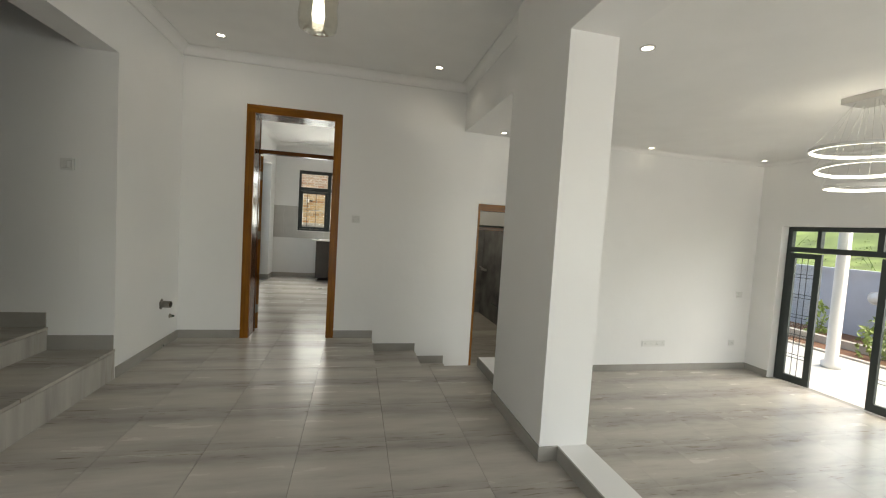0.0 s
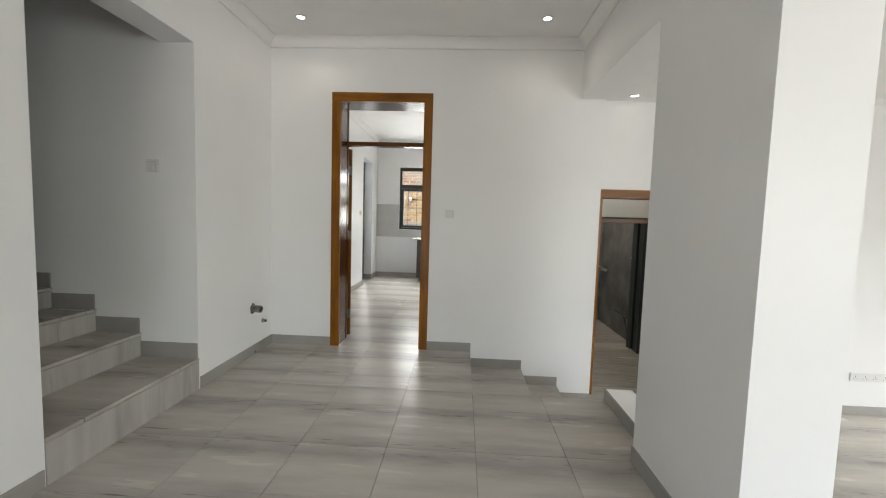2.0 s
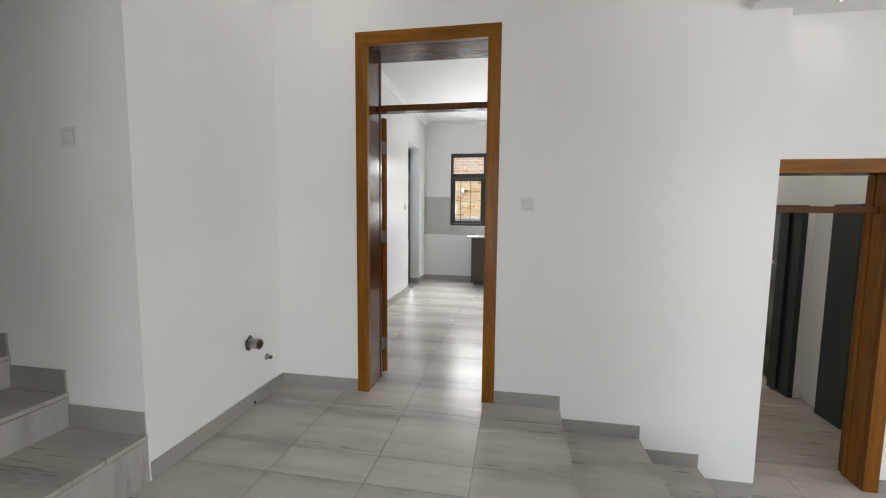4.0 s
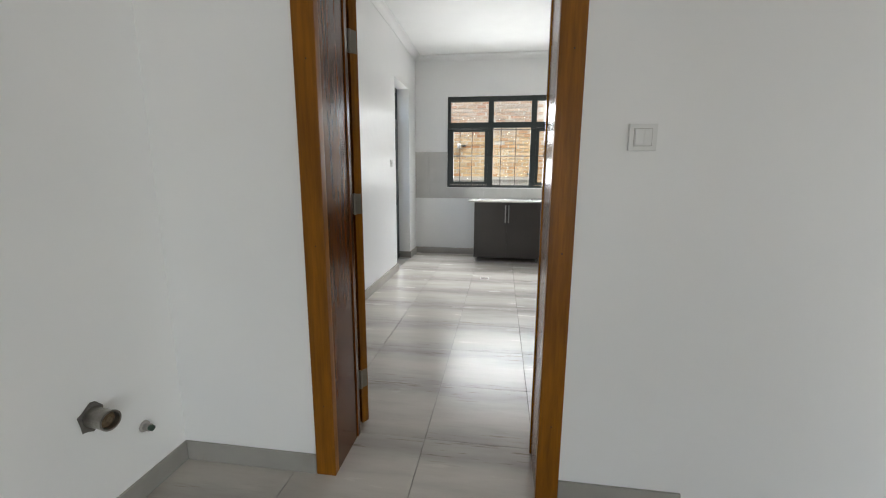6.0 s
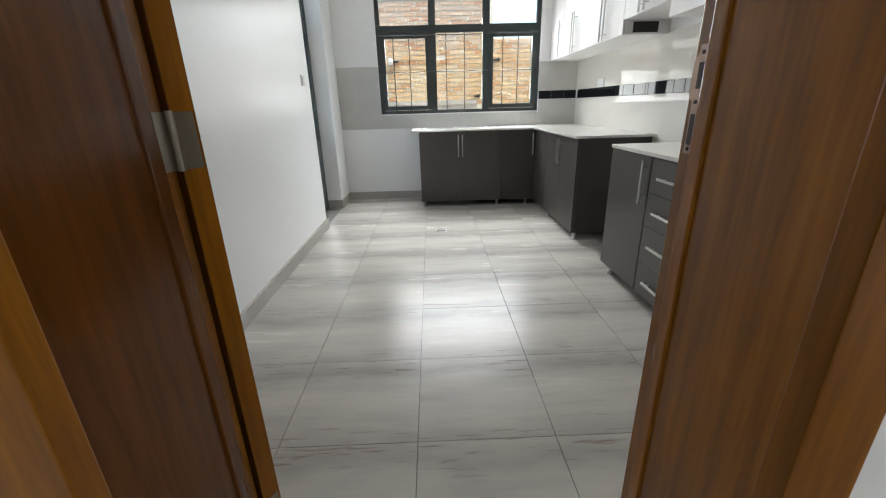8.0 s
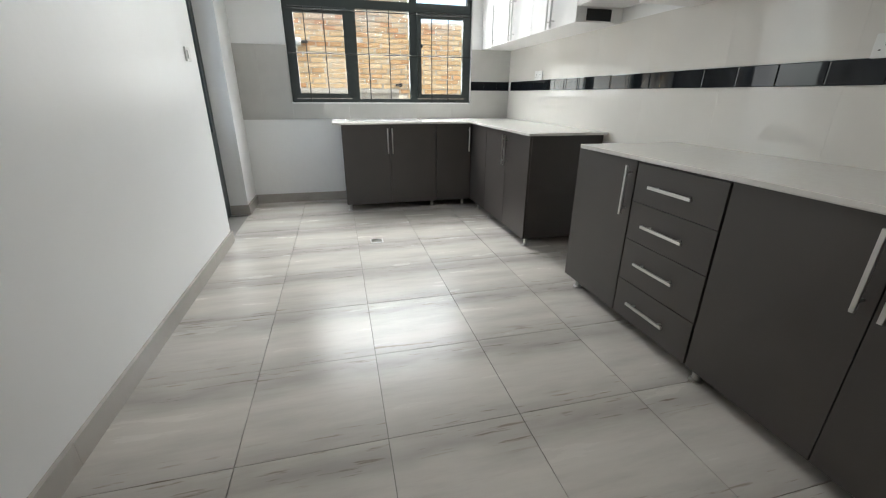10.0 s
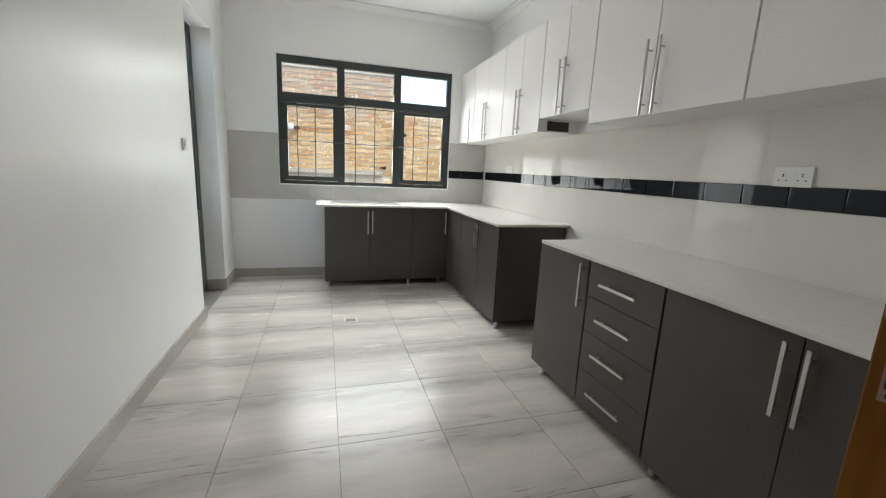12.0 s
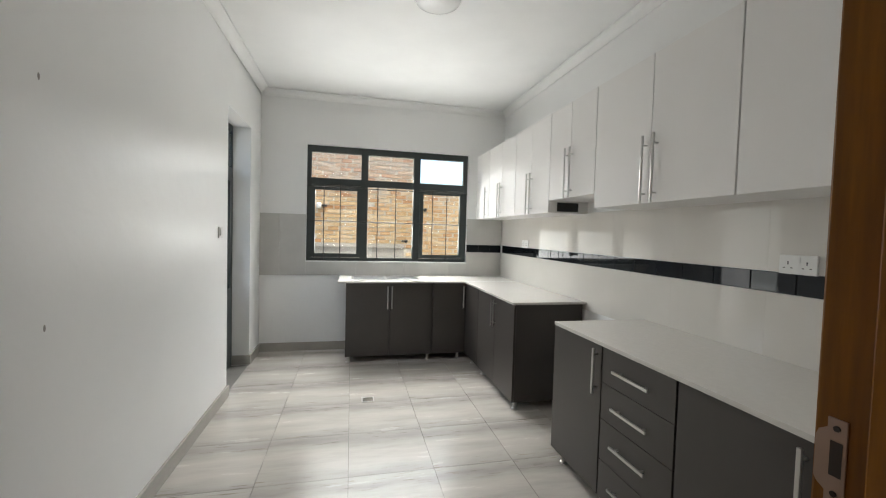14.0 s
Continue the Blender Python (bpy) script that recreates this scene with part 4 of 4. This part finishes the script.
for y, z in ((5.965, 1.113), (5.95, 1.98)):
    bm = bmesh.new()
    lathe(bm, [(0.0, 0.0015), (0.006, 0.0012), (0.009, 0.0004)], (KN, y, z), 9, Matrix.Rotation(radians(90), 4, "Y"))
    bmesh.ops.scale(bm, vec=(1, 0.7, 1.5), verts=bm.verts, space=Matrix.Translation((-KN, -y, -z)))
    solid("nail_hole", bm, PVC, "small grey chip in the white wall paint", "wall mark")
drain = thing("floor_drain", (-0.396, 7.834, 0.0), "small square steel floor drain", "drain")
part("rim", boxes((-0.45, -0.342, 7.785, 7.795, 0.0005, 0.004), (-0.45, -0.342, 7.873, 7.883, 0.0005, 0.004), (-0.45, -0.44, 7.795, 7.873, 0.0005, 0.004), (-0.352, -0.342, 7.795, 7.873, 0.0005, 0.004)), STEEL, drain)
part("grate", boxes(*[(-0.44, -0.352, 7.799 + 0.012 * k, 7.805 + 0.012 * k, 0.0005, 0.003) for k in range(6)]), PVC, drain)

pipe = thing("waste_pipe", (XL, 3.92, 0.45), "cut metal waste pipe sticking out of a ragged hole", "pipe")
AX = Matrix.Rotation(radians(90), 4, "Y") @ Matrix.Rotation(0.12, 4, "X")
rng = random.Random(3)
bm = bmesh.new()
ring = [0.040 + 0.014 * rng.random() for k in range(16)]
bm.faces.new([bm.verts.new((XL + 0.0015, 3.915 + r * math.cos(k * math.tau / 16), 0.455 + r * 1.1 * math.sin(k * math.tau / 16))) for k, r in enumerate(ring)])
part("hole_edge", bm, painted("rough_grey_plaster", (0.16, 0.145, 0.13), 0.9, 0.4, 0.8, scale=40), pipe, "ragged dark hole edge")
bm = bmesh.new()
lathe(bm, [(0.034, 0), (0.034, 0.06), (0.036, 0.085), (0.030, 0.085), (0.028, 0.02)], (XL, 3.92, 0.452), 22, AX)
part("tube", bm, painted("dull_pipe_metal", (0.34, 0.32, 0.29), 0.3, 0.4, 0.4, metal=0.9, scale=25), pipe)
bm = bmesh.new()
lathe(bm, [(0.0285, 0), (0.0285, 0.06), (0.012, 0.072), (0.0, 0.066)], (XL + 0.004, 3.92, 0.452), 9, AX)
part("plug", bm, painted("brown_pipe_mouth", (0.16, 0.11, 0.06), 0.8, 0.5, 0.8, scale=60), pipe, "brown stuffing in the pipe mouth")
valve = thing("water_outlet", (XL, 4.105, 0.29), "small capped water outlet in the wall", "pipe")
bm = bmesh.new()
lathe(bm, [(0.024, 0), (0.022, 0.005), (0.015, 0.008), (0.015, 0.030), (0.0, 0.030)], (XL, 4.105, 0.29), 18, AX)
part("socket", bm, PVC, valve)
bm = bmesh.new()
lathe(bm, [(0.011, 0.028), (0.012, 0.044), (0.0, 0.046)], (XL, 4.105, 0.29), 14, AX)
part("cap", bm, painted("dark_green_cap", (0.04, 0.07, 0.05), 0.5), valve, "dark green plastic cap")
stub = thing("pipe_stub", (XL + 0.010, 3.93, 0.0), "small cut pipe stub through the skirting", "pipe")
bm = bmesh.new()
lathe(bm, [(0.017, 0), (0.018, 0.016), (0.013, 0.016), (0.012, 0.004)], (XL + 0.008, 3.93, 0.026), 16, AX)
part("tube", bm, PVC, stub)
bm = bmesh.new()
lathe(bm, [(0.0125, 0), (0.0125, 0.012), (0, 0.012)], (XL + 0.009, 3.93, 0.026), 14, AX)
part("mouth", bm, BLACK, stub)


def downlight(x, y, z, power):
    d = thing("downlight", (x, y, z), "small round recessed downlight, switched on", "ceiling light", group="recessed downlights")
    bm = bmesh.new()
    lathe(bm, [(0.048, 0), (0.048, -0.004), (0.036, -0.006), (0.034, 0)], (x, y, z), 24)
    part("ring", bm, STEEL, d)
    bm = bmesh.new()
    lathe(bm, [(0.0, -0.0025), (0.034, -0.0025), (0.034, -0.001), (0, -0.001)], (x, y, z), 20)
    part("lens", bm, SPOTGLOW, d)
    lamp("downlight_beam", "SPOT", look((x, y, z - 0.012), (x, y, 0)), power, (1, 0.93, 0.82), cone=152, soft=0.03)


for x, y in ((-1.13, 3.86), (1.06, 3.86)):
    downlight(x, y, HC, DOWN)
# the two washroom ones (y > 5) are unseen, added to brighten that room
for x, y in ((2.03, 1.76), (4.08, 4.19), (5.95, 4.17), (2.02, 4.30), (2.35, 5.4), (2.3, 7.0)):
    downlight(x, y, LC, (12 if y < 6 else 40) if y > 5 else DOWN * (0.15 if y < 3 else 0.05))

pend = thing("pendant_lamp", (-0.05, 2.2, 2.6), "pale amber glass pendant lamp hanging in the hall, lit", "pendant lamp")
bm = bmesh.new()
lathe(bm, [(0.085, 2.60), (0.118, 2.615), (0.125, 2.68), (0.118, 2.74), (0.122, 2.80), (0.118, 2.86), (0.03, 2.88), (0.03, 2.876), (0.114, 2.856), (0.118, 2.80), (0.114, 2.74), (0.121, 2.68), (0.114, 2.619), (0.085, 2.604)], (-0.05, 2.2, 0), 32)
part("shade", bm, AMBER, pend, "amber glass shade", smooth=True)
bm = bmesh.new()
lathe(bm, [(0.0, 2.66), (0.033, 2.665), (0.04, 2.70), (0.03, 2.80), (0.0, 2.805)], (-0.05, 2.2, 0), 24)
part("bulb", bm, LED, pend, smooth=True)
bm = bmesh.new()
lathe(bm, [(0.03, 2.80), (0.032, 2.90), (0.006, 2.91), (0.006, HC - 0.02), (0.06, HC - 0.02), (0.06, HC - 0.001)], (-0.05, 2.2, 0), 20)
part("stem", bm, STEEL, pend)

CHX, CHY = 4.17, 1.87
ch = thing("ring_chandelier", (CHX, CHY, 1.8), "three stacked LED ring chandelier, switched on", "chandelier")
part("canopy", bx(CHX - 0.13, CHX + 0.13, CHY - 0.13, CHY + 0.13, LC - 0.05, LC - 0.0005, 0.004), STEEL, ch)
for r, z, tx, ty in ((0.345, 2.20, 0.02, 0.02), (0.30, 2.05, -0.05, 0.06), (0.23, 1.905, 0.0, 0.0)):
    m = Matrix.Translation((CHX, CHY, z)) @ Euler((tx, ty, 0)).to_matrix().to_4x4()
    for nm, r0, r1, z0, z1, mt in (("ring", r - 0.004, r + 0.006, -0.004, 0.022, PLASTIC), ("led_strip", r - 0.016, r - 0.0045, -0.003, 0.019, LED)):
        bm = bmesh.new()
        seg = 64
        rows = [[bm.verts.new(m @ Vector((a * math.cos(i * math.tau / seg), a * math.sin(i * math.tau / seg), b))) for i in range(seg)] for a, b in ((r0, z0), (r1, z0), (r1, z1), (r0, z1))]
        for k in range(4):
            for i in range(seg):
                bm.faces.new((rows[k][i], rows[k][(i + 1) % seg], rows[(k + 1) % 4][(i + 1) % seg], rows[(k + 1) % 4][i]))
        part(nm, bm, mt, ch, smooth=False)
    for k in range(4):
        a = k * math.tau / 4 + r * 3
        bm = bmesh.new()
        rod(bm, m @ Vector((r * math.cos(a), r * math.sin(a), 0.03)), (CHX + 0.1 * math.cos(a), CHY + 0.1 * math.sin(a), LC - 0.05), 0.0012, 5)
        part("wire", bm, STEEL, ch)

lampk = thing("ceiling_lamp", (-0.01, 7.08, KC - 0.08), "flat round white kitchen ceiling lamp, unlit", "ceiling light")
bm = bmesh.new()
lathe(bm, [(0.0, KC - 0.075), (0.11, KC - 0.072), (0.15, KC - 0.058), (0.158, KC - 0.035)], (-0.01, 7.08, 0), 36)
part("diffuser", bm, DIFFUSER, lampk, smooth=True)
bm = bmesh.new()
lathe(bm, [(0.160, KC - 0.04), (0.168, KC - 0.036), (0.168, KC - 0.0005), (0.15, KC - 0.0005)], (-0.01, 7.08, 0), 36)
part("rim", bm, PLASTIC, lampk)

# ---- outdoors ----
solid("ground", boxes((KL - 12, 14, KY + 0.22, 60, -0.45, -0.25), (-14, KL - 0.25, -40, KY + 0.22, -0.45, -0.25), (LX + 0.25, 60, -40, KY + 0.22, LOW - 0.5, LOW - 0.16), (-14, LX + 0.25, -40, BACK - 0.25, LOW - 0.5, LOW - 0.16)), CONCRETE, "pale concrete yard round the house", "ground", **STR)
solid("terrace", bx(LX + 0.25, 8.9, -2.6, 7.5, LOW - 0.16, LOW - 0.03), PORCH, "pale tiled terrace floor", "terrace", **STR)
bm = bmesh.new()
lathe(bm, [(0.13, LOW - 0.03), (0.13, LOW + 0.06), (0.085, LOW + 0.08), (0.08, 3.0)], (7.95, 4.36, 0), 36)
solid("porch_column", bm, PLASTIC, "round white porch column on a low base", "column", smooth=True)
solid("terrace_roof", bx(LX + 0.25, 8.2, -2.6, 8.0, 2.95, 3.1), CEIL, "white porch ceiling", "roof", **STR)
solid("garden_wall", boxes((11.6, 11.8, -20, 22, LOW - 0.5, 0.92), (11.55, 11.85, -20, 22, 0.92, 0.99)), BLUEWALL, "blue-grey rendered garden wall with coping", "wall", **STR)
solid("flower_bed", boxes((8.95, 11.59, -4, 14, LOW - 0.16, LOW - 0.05)), SOIL, "bare brown garden soil by the wall", "flower bed")
solid("bed_kerb", boxes((9.8, 9.95, -4, 14, LOW - 0.06, LOW + 0.10), (8.92, 9.04, -4, 14, LOW - 0.16, LOW + 0.0)), CONCRETE, "pale concrete garden kerb", "kerb")


def shrub(x, y, z, h, r, seed, n=90):
    rng = random.Random(seed)
    s = thing("shrub", (x, y, z), "young green garden shrub", "shrub", group="garden shrubs")
    bm = bmesh.new()
    for k in range(5):
        a = rng.uniform(0, math.tau)
        rod(bm, (x, y, z - 0.02), (x + 0.5 * r * math.cos(a), y + 0.5 * r * math.sin(a), z + h * rng.uniform(0.5, 0.8)), 0.008, 6)
    part("stems", bm, LEAF, s)
    bm = bmesh.new()
    for k in range(n):
        f = rng.random()
        a = rng.uniform(0, math.tau)
        q = Vector((x + r * (1 - 0.6 * f) * math.cos(a) * rng.random() ** 0.5, y + r * (1 - 0.6 * f) * math.sin(a) * rng.random() ** 0.5, z + h * (0.12 + 0.88 * f)))
        e = Euler((rng.uniform(0, 6), rng.uniform(-1, 1), rng.uniform(0, 6))).to_matrix()
        w = rng.uniform(0.02, 0.04)
        vs = [bm.verts.new(q + e @ Vector(p)) for p in ((0, 0, 0), (w, w * 1.4, 0.01), (0, w * 4, 0), (-w, w * 1.4, 0.01))]
        bm.faces.new(vs)
    part("leaves", bm, LEAF, s)


for k, (x, y, h, r) in enumerate(((10.4, 6.25, 0.75, 0.22), (9.5, 4.75, 0.55, 0.3), (10.6, 5.3, 0.6, 0.3), (9.4, 4.2, 0.3, 0.25), (10.8, 4.3, 0.5, 0.25), (10.6, 7.4, 0.6, 0.3))):
    shrub(x, y, LOW - 0.05, h, r, 20 + k)
bm = bmesh.new()
bmesh.ops.create_grid(bm, x_segments=40, y_segments=60, size=1)
for v in bm.verts:
    u, w = (v.co.x + 1) / 2, v.co.y
    px, py = 16 + u * 110, w * 110
    v.co = Vector((px, py, LOW - 0.3 + u * 26 + 1.6 * noise.noise(Vector((px * 0.06, py * 0.06, 0))) + 0.5 * noise.noise(Vector((px * 0.3, py * 0.3, 3)))))
solid("hillside", bm, GRASSHILL, "green grassy hillside beyond the garden wall", "hill", kind="backdrop", smooth=True)
rng = random.Random(5)
for k in range(26):
    x, y = rng.uniform(20, 55), rng.uniform(0, 50)
    u = (x - 16) / 110
    shrub(x, y, LOW - 0.3 + u * 26 - 0.3, rng.uniform(1.5, 3.5), rng.uniform(1.0, 2.2), 60 + k, 160)

# ---- floor tiles, last ----
lay(floor_kitchen, KL, KR, SY0 + T, KY, 0)
lay(floor_hall, XL, 1.535, BACK, 3.30, 0)
lay(floor_hall, XL, E1 + 0.004, 3.302, SY0 + T, 0)
lay(floor_living, 1.735, LX + 0.1, BACK, LY, LOW, 0.0006)
lay(floor_living, E3, 1.735, 3.29, YW, LOW)
lay(floor_living, 1.75, 3.24, LY + 0.002, 4.72, LOW)

# ---- neighbour's brick wall ----
NY = 11.35
house = thing("neighbour_wall", (0, NY + 0.1, -0.25), "weathered orange and cream brick house wall", "house wall")
part("core", boxes((-5.0, 0.60, NY - 0.005, NY + 0.30, -0.25, 2.80), (0.60, 5.0, NY - 0.005, NY + 0.30, -0.25, 2.23)), MORTAR, house, "pale mortar wall core")
part("coping", bx(-5.0, 0.60, NY - 0.03, NY + 0.30, 2.80, 2.885, 0.006), CONCRETE, house, "pale concrete coping")
part("plinth", boxes((-5.0, 0.34, NY - 0.06, NY - 0.006, -0.25, 1.215), (-5.0, 0.34, NY - 0.09, NY - 0.006, 1.215, 1.28)), CONCRETE, house, "rough concrete plinth")
BL, BH = 0.190, 0.0715
bmeshes = []
rng = random.Random(11)
for k in range(6):
    bmk = bx(-(BL - 0.018) / 2, (BL - 0.018) / 2, 0, 0.05, 0.007, BH - 0.009)
    for v in bmk.verts:
        v.co += Vector((rng.uniform(-1, 1), rng.uniform(-1, 1), rng.uniform(-1, 1))) * 0.006
    bmeshes.append(mesh_of("brick", bmk, BRICK))
near, rest = [], bmesh.new()
for row in range(36):
    z = 0.42 + row * BH
    for k in range(-13, 15):
        x = k * BL + (row % 2) * BL / 2 + rng.uniform(-0.014, 0.014)
        if z + BH > (2.80 if x < 0.52 else 2.235) or (z < 1.2 and x < 0.42) or rng.random() < 0.012:
            continue
        dy = rng.uniform(-0.006, 0.004)
        if -1.35 < x < 1.45 and z > 1.18:
            near.append((abs(x) + abs(z - 2.0), x, dy, z, (k * 7 + row * 3) % 6))
        else:
            box(rest, x - 0.085, x + 0.085, NY - 0.018 + dy, NY + 0.03, z + 0.007, z + BH - 0.009)
near.sort()
for n_, (d_, x, dy, z, kind) in enumerate(near):
    if n_ < 300:
        piece("brick", bmeshes[kind], house, (x, NY - 0.018 + dy, z))
    else:
        box(rest, x - 0.085, x + 0.085, NY - 0.018 + dy, NY + 0.03, z + 0.007, z + BH - 0.009)
tagged(part("far_bricks", rest, BRICK, house), kind="stuff")
yard = thing("outdoor_lamp", (-1.10, NY - 0.08, 1.85), "small white outdoor lamp on the brick wall", "wall lamp")
bm = bmesh.new()
lathe(bm, [(0.0, -0.05), (0.035, -0.045), (0.045, 0.0), (0.035, 0.045), (0.0, 0.05)], (-1.10, NY - 0.10, 1.90), 16)
part("globe", bm, PLASTIC, yard, smooth=True)
part("bracket", bx(-1.06, -0.97, NY - 0.11, NY - 0.016, 1.885, 1.915, 0.004), BLACKBAR, yard)
# first is a pipe stub; the second tube stands in for a dark hole
for x, z in ((0.70, 1.895), (0.37, 1.335)):
    spout = thing("wall_tube", (x, NY - 0.02, z), "short dark tube end in the bricks", "pipe")
    bm = bmesh.new()
    lathe(bm, [(0.030, 0), (0.030, 0.07), (0.024, 0.07), (0.022, 0.01)], (x, NY - 0.012, z), 14, Matrix.Rotation(radians(90), 4, "X"))
    part("tube", bm, BLACKBAR, spout)
    part("bracket", bx(x - 0.075, x - 0.02, NY - 0.05, NY - 0.012, z - 0.014, z + 0.014, 0.003), BLACKBAR, spout)
globe = thing("garden_lamp", (11.55, 6.0, 0.33), "white oval bulkhead lamp on the garden wall", "wall lamp")
bm = bmesh.new()
lathe(bm, [(0.0, 0.09), (0.07, 0.08), (0.12, 0.04), (0.13, 0.0)], (11.598, 6.0, 0.40), 24, Matrix.Rotation(radians(-90), 4, "Y"))
part("diffuser", bm, PLASTIC, globe, smooth=True)
bm = bmesh.new()
lathe(bm, [(0.145, 0.0), (0.145, 0.02), (0.132, 0.03), (0.131, 0.0)], (11.598, 6.0, 0.40), 24, Matrix.Rotation(radians(-90), 4, "Y"))
part("rim", bm, PLASTIC, globe)
